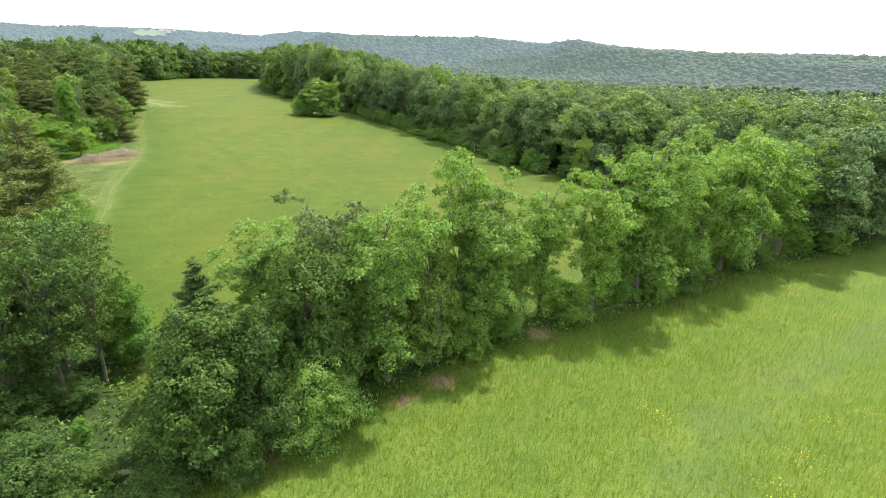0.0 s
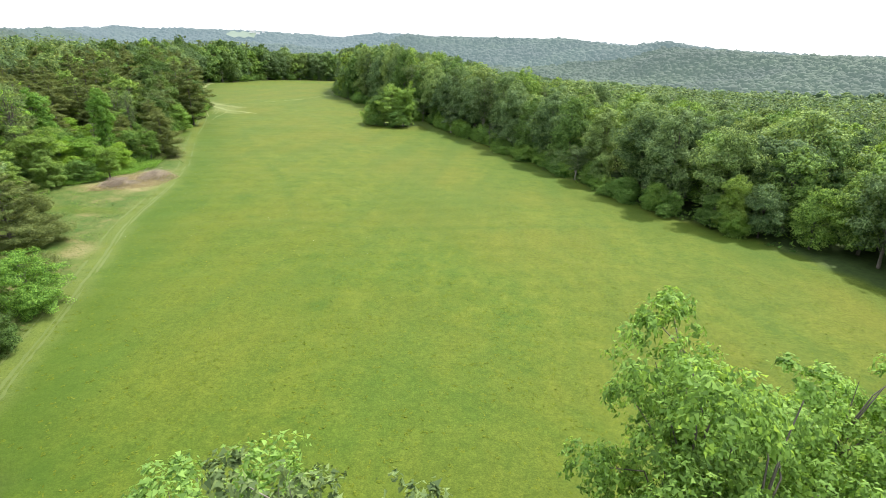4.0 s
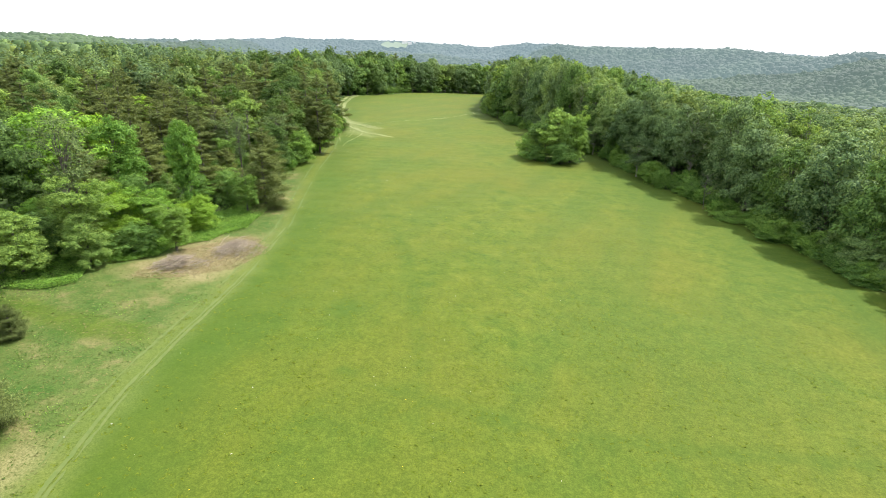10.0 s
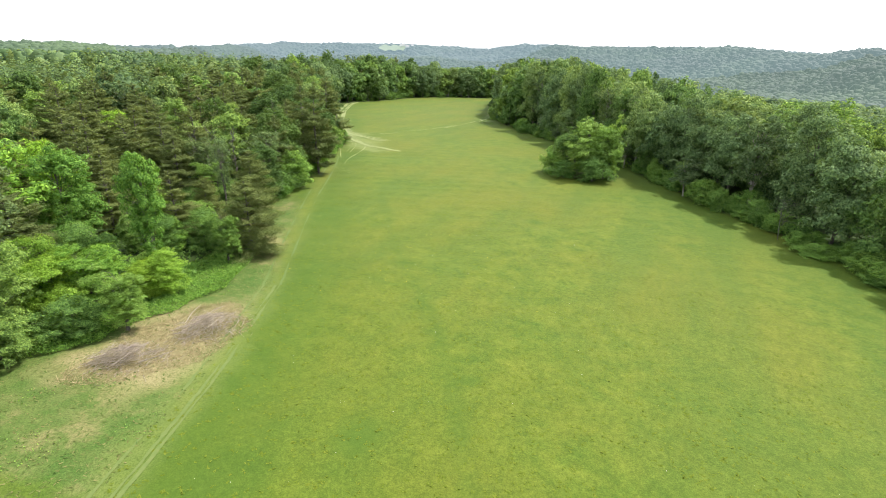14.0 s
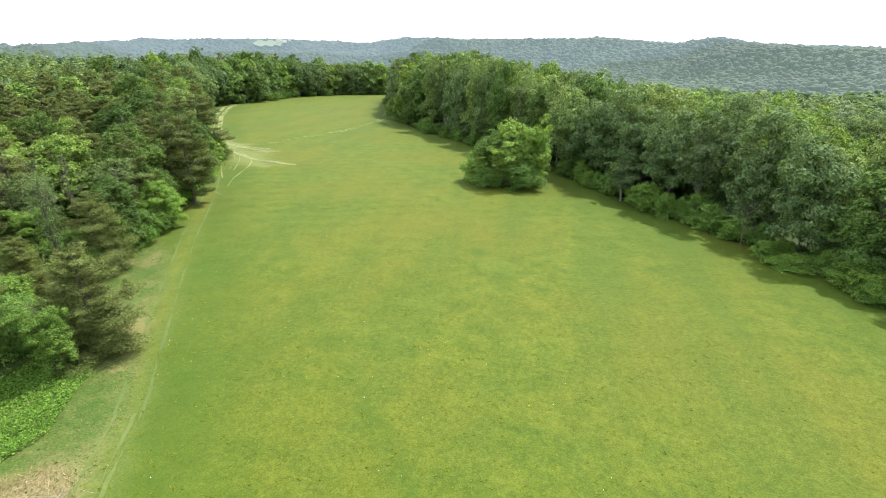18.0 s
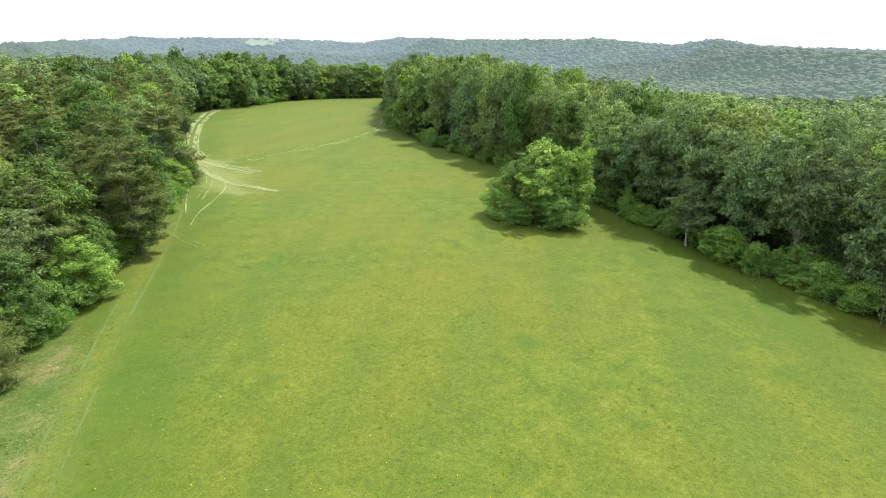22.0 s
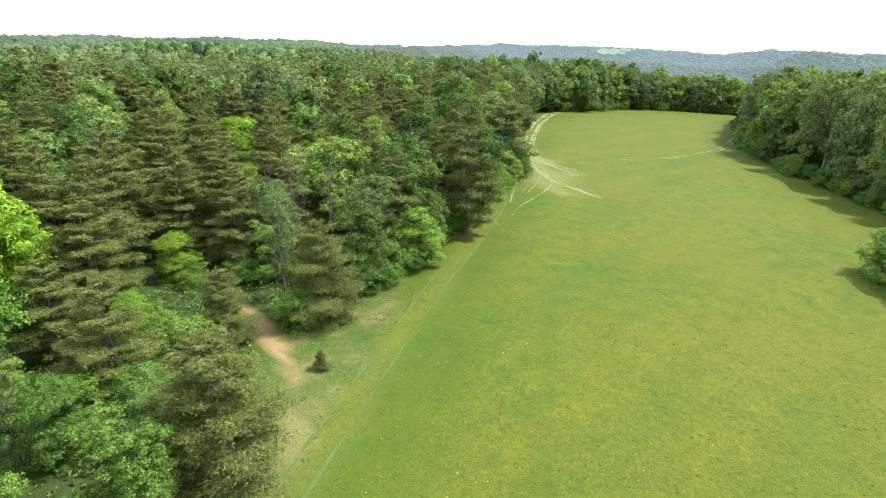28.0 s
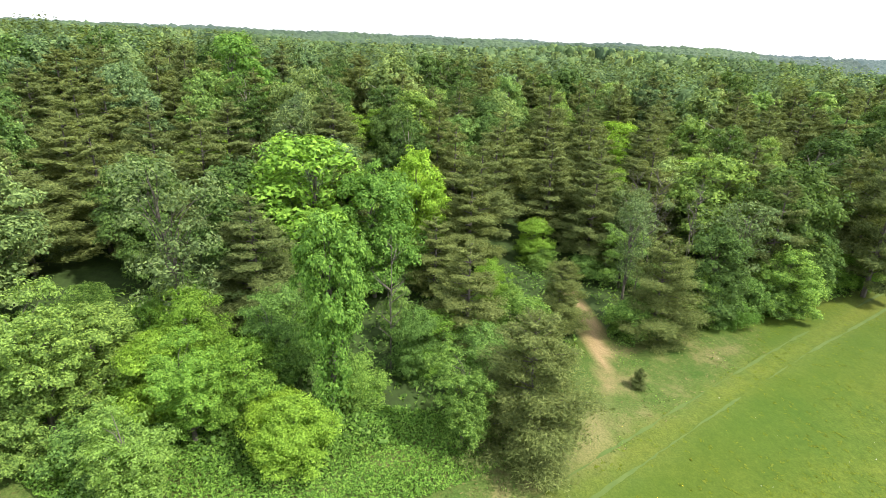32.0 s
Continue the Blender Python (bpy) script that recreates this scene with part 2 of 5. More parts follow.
def fill_mesh(me, verts, faces, mat):
    """Fills a mesh from arrays, or from a list of faces of mixed size."""
    verts = np.ascontiguousarray(verts, np.float32)
    if isinstance(faces, list):
        me.from_pydata(verts.tolist(), [], faces)
    else:
        n, k = faces.shape
        me.vertices.add(len(verts))
        me.vertices.foreach_set("co", verts.ravel())
        me.loops.add(n * k)
        me.loops.foreach_set("vertex_index", np.ascontiguousarray(faces, np.int32).ravel())
        me.polygons.add(n)
        me.polygons.foreach_set("loop_start", np.arange(0, n * k, k, dtype=np.int32))
        me.update(calc_edges=True)
        me.polygons.foreach_set("use_smooth", np.zeros(n, bool))
    me.materials.append(mat)
    return me


def mesh_object(name, verts, faces, mat, parent=None, flat=True):
    me = fill_mesh(bpy.data.meshes.new(name), verts, faces, mat)
    if not flat:
        me.polygons.foreach_set("use_smooth", [True] * len(me.polygons))
    ob = new(name, me)
    ob.parent = parent
    return ob


def give(ob, name, values):
    """A value for every vertex, for the material to read."""
    at = ob.data.attributes.new(name, "FLOAT", "POINT")
    at.data.foreach_set("value", np.clip(values, 0, 1).astype(np.float32))


def grid_axis(lo, hi, step, reach, grow=1.13):
    a = list(np.arange(lo, hi + step / 2, step))
    s, v = step, a[-1]
    while v < reach:
        s *= grow
        v += s
        a.append(v)
    s, v = step, a[0]
    while v > -reach:
        s *= grow
        v -= s
        a.insert(0, v)
    return np.array(a)


# ---- ground ----
def ground_material():
    m, nt, bsdf, out = material("grass_and_soil")
    tc = nt.nodes.new("ShaderNodeTexCoord").outputs["Object"]

    def mask(name):
        n = nt.nodes.new("ShaderNodeAttribute")
        n.attribute_name = name
        return n.outputs["Fac"]

    fine, mid, big = noise_node(nt, 9.0, 5, 0.75, tc), noise_node(nt, 0.55, 5, 0.65, tc), noise_node(nt, 0.045, 4, 0.55, tc)
    field = ramp(nt, mid, [(0.3, (0.051, 0.092, 0.0095)), (0.5, (0.081, 0.114, 0.012)), (0.72, (0.113, 0.138, 0.017))])
    field = mix(nt, ramp(nt, big, [(0.38, (0.0, 0.0, 0.0)), (0.62, (0.8, 0.8, 0.8))]), field, (0.104, 0.116, 0.0135))
    swath = nt.nodes.new("ShaderNodeMapping")
    swath.inputs["Rotation"].default_value = (0, 0, radians(32))
    swath.inputs["Scale"].default_value = (0.16, 0.028, 0.1)
    link(nt, tc, swath.inputs["Vector"])
    field = mix(nt, ramp(nt, noise_node(nt, 1.0, 5, 0.6, swath.outputs[0]), [(0.42, (0.0, 0.0, 0.0)), (0.66, (0.6, 0.6, 0.6))]), field, (0.058, 0.098, 0.012))
    clump = noise_node(nt, 2.6, 5, 0.8, tc)
    field = mix(nt, 0.5, field, ramp(nt, clump, [(0.34, (0.55, 0.64, 0.5)), (0.5, (0.98, 0.98, 0.98)), (0.66, (1.5, 1.4, 1.6))]), "MULTIPLY")
    field = mix(nt, 0.45, field, ramp(nt, fine, [(0.37, (0.45, 0.5, 0.4)), (0.63, (1.5, 1.45, 1.5))]), "MULTIPLY")
    field = mix(nt, math_node(nt, "MULTIPLY", mask("lush"), 0.8), field, mix(nt, 1.0, field, (0.80, 0.92, 0.72), "MULTIPLY"))
    meadow = ramp(nt, noise_node(nt, 0.3, 5, 0.65, tc), [(0.3, (0.076, 0.134, 0.021)), (0.55, (0.108, 0.155, 0.025)), (0.75, (0.14, 0.168, 0.028))])
    meadow = mix(nt, 0.7, meadow, ramp(nt, fine, [(0.37, (0.45, 0.5, 0.4)), (0.63, (1.5, 1.45, 1.5))]), "MULTIPLY")
    field = mix(nt, mask("meadow"), field, meadow)
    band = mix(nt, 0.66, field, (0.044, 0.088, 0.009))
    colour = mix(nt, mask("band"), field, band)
    grey = ramp(nt, fine, [(0.37, (0.058, 0.088, 0.032)), (0.63, (0.105, 0.132, 0.055))])
    colour = mix(nt, math_node(nt, "MULTIPLY", mask("hay"), 0.5), colour, grey)
    rough = ramp(nt, noise_node(nt, 0.35, 6, 0.7, tc), [(0.36, (0.046, 0.092, 0.015)), (0.52, (0.08, 0.112, 0.026)), (0.64, (0.15, 0.142, 0.055))])
    rough = mix(nt, 0.6, rough, ramp(nt, fine, [(0.37, (0.45, 0.5, 0.4)), (0.63, (1.5, 1.5, 1.5))]), "MULTIPLY")
    colour = mix(nt, mask("rough"), colour, rough)
    straw = ramp(nt, fine, [(0.37, (0.13, 0.115, 0.05)), (0.63, (0.29, 0.252, 0.125))])
    colour = mix(nt, mask("straw"), colour, straw)
    mown = ramp(nt, fine, [(0.37, (0.11, 0.15, 0.035)), (0.63, (0.19, 0.21, 0.075))])
    colour = mix(nt, mask("mown"), colour, mown)
    # forest floor litter, its colour darkened for the shade beneath the trees
    shaded_litter = ramp(nt, noise_node(nt, 1.3, 6, 0.7, tc), [(0.3, (0.028, 0.042, 0.014)), (0.55, (0.042, 0.072, 0.018)), (0.75, (0.055, 0.075, 0.024))])
    colour = mix(nt, mask("wood"), colour, shaded_litter)
    soil = ramp(nt, fine, [(0.37, (0.20, 0.138, 0.066)), (0.63, (0.34, 0.25, 0.13))])
    colour = mix(nt, mask("soil"), colour, soil)
    link(nt, colour, bsdf.inputs["Base Color"])
    bsdf.inputs["Roughness"].default_value = 0.85
    bsdf.inputs["Specular IOR Level"].default_value = 0.15
    bump = nt.nodes.new("ShaderNodeBump")
    bump.inputs["Strength"].default_value = 0.3
    bump.inputs["Distance"].default_value = 0.08
    link(nt, fine, bump.inputs["Height"])
    link(nt, bump.outputs[0], bsdf.inputs["Normal"])
    return m


GROUND = ground_material()


def build_ground():
    xs, ys = grid_axis(-125, 55, 0.72, 4700), grid_axis(-6, 205, 0.72, 4700)
    X, Y = np.meshgrid(xs, ys)
    x, y = X.ravel(), Y.ravel()
    near = np.exp(-(np.hypot(x + 40, y - 100) / 250) ** 2)
    z = land(x, y) + near * (0.10 * waves(x, y, 23, 31) + 0.05 * waves(x, y, 6, 32))
    z = z - 14 * smooth(580, 820, np.hypot(x + 45, y - 100))
    nx, ny = len(xs), len(ys)
    i = np.arange(nx * ny).reshape(ny, nx)
    faces = np.stack([i[:-1, :-1], i[:-1, 1:], i[1:, 1:], i[1:, :-1]], -1).reshape(-1, 4)
    ob = mesh_object("ground", np.stack([x, y, z], 1), faces, GROUND, flat=False)
    tagged(ob, "rolling green hayfield ground with wooded hills beyond", "ground", kind="structure")
    wob = 0.8 * waves(x, y, 9, 41) + 0.5 * waves(x, y, 3.7, 42)
    f = np.maximum(signed(FIELD, x, y), signed(HAYFIELD, x, y))
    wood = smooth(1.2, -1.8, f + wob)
    rough = smooth(-1.0, 1.0, signed(ROUGH, x, y) + wob * 0.6)
    along = off_line(TRACK, x, y)
    band = smooth(9.0, 2.5, along + wob) * smooth(0.4, 1.2, along) * (1 - rough) * smooth(-1, 2, signed(FIELD, x, y)) * 0.8
    # the eastern wood's shadow on the field, put into the grass colour
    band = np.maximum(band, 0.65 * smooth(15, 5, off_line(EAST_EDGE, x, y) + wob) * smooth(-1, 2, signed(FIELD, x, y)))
    for line, dark in (([(-71, 143), (-56, 120), (-42.5, 102), (-33, 85), (-30, 78)], 0.55), ([(-34, 80.5), (-23, 81), (-12, 84.5), (11, 93)], 0.55)):
        band = np.maximum(band, dark * smooth(1.0, 0.3, off_line(line, x, y) + 0.5 * np.abs(wob)))
    for px, py, pr in ((-41.9, 89, 1.5), (-36.9, 81.3, 0.8), (-47, 79.2, 1.1), (-38.3, 97.4, 0.6), (-44, 139, 1.6), (-24.3, 138.7, 0.9), (-20, 60, 0.8)):
        band = np.maximum(band, 0.95 * smooth(pr * 1.3, pr * 0.4, np.hypot(x - px, (y - py) * 0.8) + 0.3 * wob))
    straw = smooth(6.8, 3.0, np.hypot((x + 60.6) * 1.15, (y - 91.6) * 0.68) + 1.8 * wob)
    straw = np.maximum(straw, 0.7 * smooth(2.5, 0.5, np.hypot(x + 47, y - 66) + wob))
    straw = np.maximum(straw, 0.45 * smooth(1.6, 0.3, off_line([(-72, 115.5), (-67, 113.4)], x, y) + wob))
    straw = straw * smooth(-1.2, 0.4, signed(ROUGH, x, y) + 0.3 * wob)
    mown = 0.75 * smooth(6, 1.5, off_line([(-118, 203), (-104, 190), (-95, 180)], x, y) + 2 * wob)
    mown = np.maximum(mown, 0.32 * smooth(2.2, 0.6, along + 0.4 * wob) * (1 - 0.6 * smooth(90, 125, y)))
    hay = smooth(2.8, 0.2, off_line([(4, 8), (9, 16), (13, 23.6), (22.3, 30.3), (36, 39), (60, 52)], x, y) + 1.6 * wob) * (0.75 + 0.25 * waves(x, y, 5, 44))
    soil = smooth(0.85, 0.25, off_line(PATH, x, y) + 0.25 * wob) * (1 - 0.85 * smooth(-77, -72, x))
    for px, py, pr in ((-0.1, 29.1, 1.0), (-2.4, 26.9, 0.7), (7.2, 36.4, 0.9), (15.1, 42.5, 0.8), (-14.5, 24.5, 1.6), (-8.5, 22.0, 1.2), (23, 47, 0.8)):
        soil = np.maximum(soil, 0.9 * smooth(pr * 1.2, pr * 0.5, np.hypot(x - px, y - py) + 0.4 * wob))
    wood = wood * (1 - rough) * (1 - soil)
    lush = smooth(100, 55, y + 0.5 * x) * smooth(25, -25, x)
    meadow = smooth(-1.5, 1.5, signed(HAYFIELD, x, y) + wob)
    rough = rough * (1 - 0.75 * smooth(2.0, 0.6, off_line([(-66, 76), (-57, 77), (-52, 78), (-47, 80)], x, y) + 0.5 * wob))
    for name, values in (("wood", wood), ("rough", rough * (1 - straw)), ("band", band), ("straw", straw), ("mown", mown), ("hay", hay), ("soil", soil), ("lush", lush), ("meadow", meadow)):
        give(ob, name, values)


build_ground()


# ---- trees ----
def leaves(points, normals, rng, size, jitter=0.6, stretch=1.5, droop=0.0, folded=True, along=None):
    """Leaf sprays at the points, facing roughly along the normals: folded four-cornered ones, or plain pointed ones for trees farther off."""
    n = len(points)
    nrm = normals + rng.normal(0, jitter, (n, 3))
    nrm /= np.linalg.norm(nrm, axis=1)[:, None] + 1e-9
    ref = rng.normal(0, 1, (n, 3))
    ref[:, 2] -= droop
    if along is not None:
        ref = along + 0.4 * ref
    u = ref - (ref * nrm).sum(1)[:, None] * nrm
    u /= np.linalg.norm(u, axis=1)[:, None] + 1e-9
    v = np.cross(nrm, u)
    s = size * rng.uniform(0.6, 1.35, (n, 1))
    if not folded:
        a, c = points - u * s * stretch * 0.5, points + u * s * stretch * 0.5
        verts = np.stack([a + v * s * 0.45, c, a - v * s * 0.45], 1).reshape(-1, 3)
        return verts, np.arange(3 * n).reshape(-1, 3)
    a = points - u * s * stretch * 0.5
    b = points + v * s * 0.5 - nrm * s * 0.15
    c = points + u * s * stretch * 0.5 - nrm * s * 0.1
    d = points - v * s * 0.5 - nrm * s * 0.15
    verts = np.stack([a, b, c, d], 1).reshape(-1, 3)
    k = np.arange(n)[:, None] * 4
    return verts, np.concatenate([k + [0, 1, 2], k + [0, 2, 3]], 0)


def tube(path, radii, sides=6):
    path = np.asarray(path, float)
    verts, faces = [], []
    for i, p in enumerate(path):
        d = path[min(i + 1, len(path) - 1)] - path[max(i - 1, 0)]
        d = d / (np.linalg.norm(d) + 1e-9)
        u = np.cross(d, (0.3, 1, 0.1))
        u /= np.linalg.norm(u)
        v = np.cross(d, u)
        for k in range(sides):
            a = 6.2832 * k / sides
            verts.append(p + radii[i] * (math.cos(a) * u + math.sin(a) * v))
    for i in range(len(path) - 1):
        for k in range(sides):
            j = (k + 1) % sides
            faces.append((i * sides + k, i * sides + j, (i + 1) * sides + j, (i + 1) * sides + k))
    return verts, faces


def join_tubes(tubes):
    verts, faces = [], []
    for v, f in tubes:
        o = len(verts)
        verts += v
        faces += [tuple(i + o for i in q) for q in f]
    return verts, faces


def on_ball(n, rng, low=-0.35):
    p = rng.normal(0, 1, (n * 3, 3))
    p /= np.linalg.norm(p, axis=1)[:, None]
    return p[p[:, 2] > low][:n]


def broadleaf(seed, height, radius, count, size, crown_base=0.25, lumps=26, open_crown=0.0, stems=1, lump_size=0.36, top_heavy=0.0, folded=True, layered=False):
    """Trunk and crown of a broadleaf tree: limbs end in lumps of leaf sprays."""
    rng = np.random.default_rng(seed)
    zc0 = height * crown_base
    centres, leaders = [], []
    tries = 0
    if open_crown:
        # several upright leaders of uneven height, each with its own clumps
        for k in range(6):
            a = k * 1.05 + rng.uniform(0, 0.8)
            r = radius * rng.uniform(0.1, 0.85)
            leaders.append(np.array([r * math.cos(a), r * math.sin(a), height * rng.uniform(0.68, 1.0)]))
        leaders[0][2] = height * 0.98
    uneven = rng.uniform(0, 6.28, 3)
    while len(centres) < lumps and tries < 4000:
        tries += 1
        s = rng.uniform(0, 1)
        a = rng.uniform(0, 6.2832)
        if open_crown:
            tip = leaders[rng.integers(6)]
            foot = np.array([0, 0, zc0])
            c = foot + (tip - foot) * s ** 0.7 + rng.normal(0, 0.2, 3) * radius * (1.25 - 0.6 * s) * np.array([1, 1, 0.7])
            c[2] = max(c[2], zc0 * 0.8)
        else:
            prof = max(0.02, math.sin(math.pi * min(1, (s * 0.86 + 0.13)) ** (1.0 + top_heavy))) ** 0.6
            prof *= 1 + 0.2 * math.sin(2 * a + uneven[0] + 2 * s) + 0.14 * math.sin(3 * a + uneven[1] + 5 * s)
            r = radius * prof * math.sqrt(rng.uniform(0.1, 1.0)) * 0.8
            top = 0.92 - 0.12 * (0.5 + 0.5 * math.sin(a + uneven[2])) * (r / radius)
            c = np.array([r * math.cos(a), r * math.sin(a), zc0 + s * (height - zc0) * top])
        if all(np.linalg.norm((c - q) * (1, 1, 1.1)) > radius * lump_size * 0.72 for q in centres):
            centres.append(c)
    tubes = []
    lean = rng.normal(0, 0.04, 2)
    bases = [np.array([rng.normal(0, 0.35), rng.normal(0, 0.35), 0]) if stems > 1 else np.zeros(3) for _ in range(stems)]
    trunk_r = 0.012 * height + 0.03
    tops = []
    for b in bases:
        sway = rng.normal(0, 0.03, (6, 2)).cumsum(0) * height * 0.35
        spread = b[:2] * (3.0 if stems > 1 else 0)
        path = [np.array([b[0] + lean[0] * height * s + sway[i][0] * s + spread[0] * s, b[1] + lean[1] * height * s + sway[i][1] * s + spread[1] * s, s * height * 0.86 - (0.3 if i == 0 else 0)]) for i, s in enumerate((0, 0.12, 0.3, 0.5, 0.72, 1.0))]
        k = 1.0 / math.sqrt(stems)
        tubes.append(tube(path, [trunk_r * k * q for q in (1.35, 1.0, 0.8, 0.55, 0.26, 0.05)], 7))
        tops.append(np.array(path))
    for c in centres:
        path = tops[rng.integers(len(tops))]
        zs = max(zc0 * 0.7, c[2] - rng.uniform(0.15, 0.35) * height)
        j = np.interp(zs, path[:, 2], np.arange(len(path)))
        i = int(min(j, len(path) - 2))
        start = path[i] + (path[i + 1] - path[i]) * (j - i)
        mid = (start + c) / 2 + np.array([0, 0, 0.05 * height]) + rng.normal(0, 0.15, 3)
        tubes.append(tube([start, mid, c], [trunk_r * 0.24, trunk_r * 0.13, 0.012], 4))
    # every limb ends in twigs, every twig in a small dome of leaves
    lump = radius * lump_size * rng.uniform(0.7, 1.4, len(centres))
    twigs = int(np.clip(count / len(centres) / 22, 5, 15))
    flat = np.array([1.6, 1.6, 0.42] if layered else [1.2, 1.2, 0.85])
    tips, ways, sizes = [], [], []
    for c, rl in zip(centres, lump):
        out = np.array([c[0], c[1], 0.0]) / radius
        d = on_ball(twigs, rng, -0.45) + 0.45 * out + (0, 0, 0.12)
        d /= np.linalg.norm(d, axis=1)[:, None]
        tips.append(c + d * flat * rl * rng.uniform(0.5, 1.12, (len(d), 1)))
        ways.append(d)
        sizes.append(rl * rng.uniform(0.26, 0.52, len(d)) * (1.15 if layered else 1.0))
    tips, ways, sizes = np.concatenate(tips), np.concatenate(ways), np.concatenate(sizes)
    share = sizes ** 2 * rng.uniform(0.6, 1.3, len(sizes))
    pick = np.repeat(np.arange(len(tips)), np.maximum(2, (count * share / share.sum()).astype(int)))
    q = rng.normal(0, 1, (len(pick), 3)) + 0.5 * ways[pick] + (0, 0, 0.55)
    q /= np.linalg.norm(q, axis=1)[:, None]
    rad = sizes[pick, None] * rng.uniform(0.3 if open_crown else 0.55, 1.1, (len(pick), 1))
    pts = tips[pick] + q * rad * np.array([1.25, 1.25, 0.42 if layered else 0.72])
    pts[:, 2] -= 0.3 * sizes[pick] * (q[:, 0] ** 2 + q[:, 1] ** 2)
    nrm = 0.75 * q + 0.3 * ways[pick] + (0, 0, 0.35)
    v, f = leaves(pts, nrm, rng, size, 0.3 + 0.15 * open_crown, 1.5, 0.6, folded)
    return join_tubes(tubes), (v, f)


def pine(seed, height, radius, count, size, crown_base=0.15, layers=13, blunt=0.5, folded=True, around=5, loose=0.05):
    """Trunk and crown of a pine: whorls of boughs, each a flat plume of twigs with needle tufts that point outwards and up."""
    rng = np.random.default_rng(seed)
    tubes = [tube([(0, 0, -0.3), (rng.normal(0, .08), rng.normal(0, .08), height * 0.5), (0, 0, height * 0.97)], [0.013 * height + 0.04, 0.009 * height, 0.02], 7)]
    boughs = []
    for i in range(layers):
        s = (i + rng.uniform(-0.3, 0.3)) / (layers - 1)
        z = height * (crown_base + (0.95 - crown_base) * max(0.0, s))
        reach = radius * (max(0.0, 1 - s) ** blunt * 0.95 + 0.09) * (0.7 + 0.3 * min(1, s * 4 + 0.4))
        a0 = rng.uniform(0, 6.28)
        for k in range(around):
            a = a0 + 6.2832 * k / around + rng.normal(0, 0.25)
            l = reach * rng.uniform(0.55, 1.22)
            rise = l * rng.uniform(-0.08, 0.22) + 0.45 * max(0, s - 0.2) * l
            o = np.array([0, 0, z + rng.normal(0, 0.02) * height])
            d = np.array([math.cos(a), math.sin(a), 0])
            boughs.append((o, d, l, rise))
            tubes.append(tube([o, o + d * l * 0.55 + (0, 0, rise * 0.3), o + d * l + (0, 0, rise)], [0.03 + 0.002 * height, 0.025, 0.008], 4))
    boughs.append((np.array([0, 0, height * 0.88]), np.array([0.1, 0.1, 0.0]), radius * 0.25, height * 0.11))
    weight = np.array([b[2] ** 1.5 + 0.02 for b in boughs])
    weight /= weight.sum()
    pts, nrm, run = [], [], []
    for (o, d, l, rise), wgt in zip(boughs, weight):
        n = max(4, int(count * wgt))
        twigs = int(np.clip(n / 14, 5, 16))
        at = np.linspace(0.22, 1.0, twigs) + rng.normal(0, 0.02, twigs)
        hand = np.where(np.arange(twigs) % 2, 1.0, -1.0) * rng.uniform(0.5, 1.1, twigs)
        hand[-1] = 0.0
        side = np.array([-d[1], d[0], 0])
        way = d[None] * 0.8 + side[None] * hand[:, None] + np.array([0, 0, 0.22]) + rng.normal(0, 0.1, (twigs, 3))
        way /= np.linalg.norm(way, axis=1)[:, None]
        long = l * (0.5 - 0.28 * at) + 0.12
        foot = o + d * (l * 0.9 * at)[:, None] + np.array([0, 0, 1.0]) * (rise * at ** 1.8)[:, None]
        k = rng.integers(0, twigs, n)
        u = rng.uniform(0.05, 1.0, (n, 1)) ** 0.7
        pts.append(foot[k] + way[k] * long[k, None] * u + rng.normal(0, loose * l + 0.03, (n, 3)) * (1, 1, 0.6))
        nrm.append(np.tile(d * 0.25 + np.array([0, 0, 0.75]), (n, 1)))
        run.append(way[k] + np.array([0, 0, 0.35]))
    v, f = leaves(np.concatenate(pts), np.concatenate(nrm), rng, size, 0.45, 3.6, 0.0, folded, np.concatenate(run))
    return join_tubes(tubes), (v, f)


def bare(seed, height, radius, limbs=14):
    """A dead tree: trunk, limbs and twigs only."""
    rng = np.random.default_rng(seed)
    tubes = [tube([(0, 0, -0.3), (rng.normal(0, .2), rng.normal(0, .2), height * 0.5), (rng.normal(0, .4), rng.normal(0, .4), height)], [0.008 * height, 0.006 * height, 0.012], 6)]
    for i in range(limbs):
        z = height * rng.uniform(0.25, 0.92)
        a, l = rng.uniform(0, 6.28), radius * rng.uniform(0.4, 1.0) * (1.1 - z / height * 0.6)
        d = np.array([math.cos(a), math.sin(a), rng.uniform(0.3, 1.0)])
        p0 = np.array([0, 0, z])
        p1, p2 = p0 + d * l * 0.5, p0 + d * l + rng.normal(0, 0.15, 3)
        tubes.append(tube([p0, p1, p2], [0.05, 0.035, 0.008], 4))
        for _ in range(4):
            q = p0 + d * l * rng.uniform(0.35, 0.95)
            tubes.append(tube([q, q + rng.normal(0, 0.35, 3) * l * 0.8 + (0, 0, 0.25 * l)], [0.018, 0.005], 3))
    return join_tubes(tubes), None


MODELS = {}


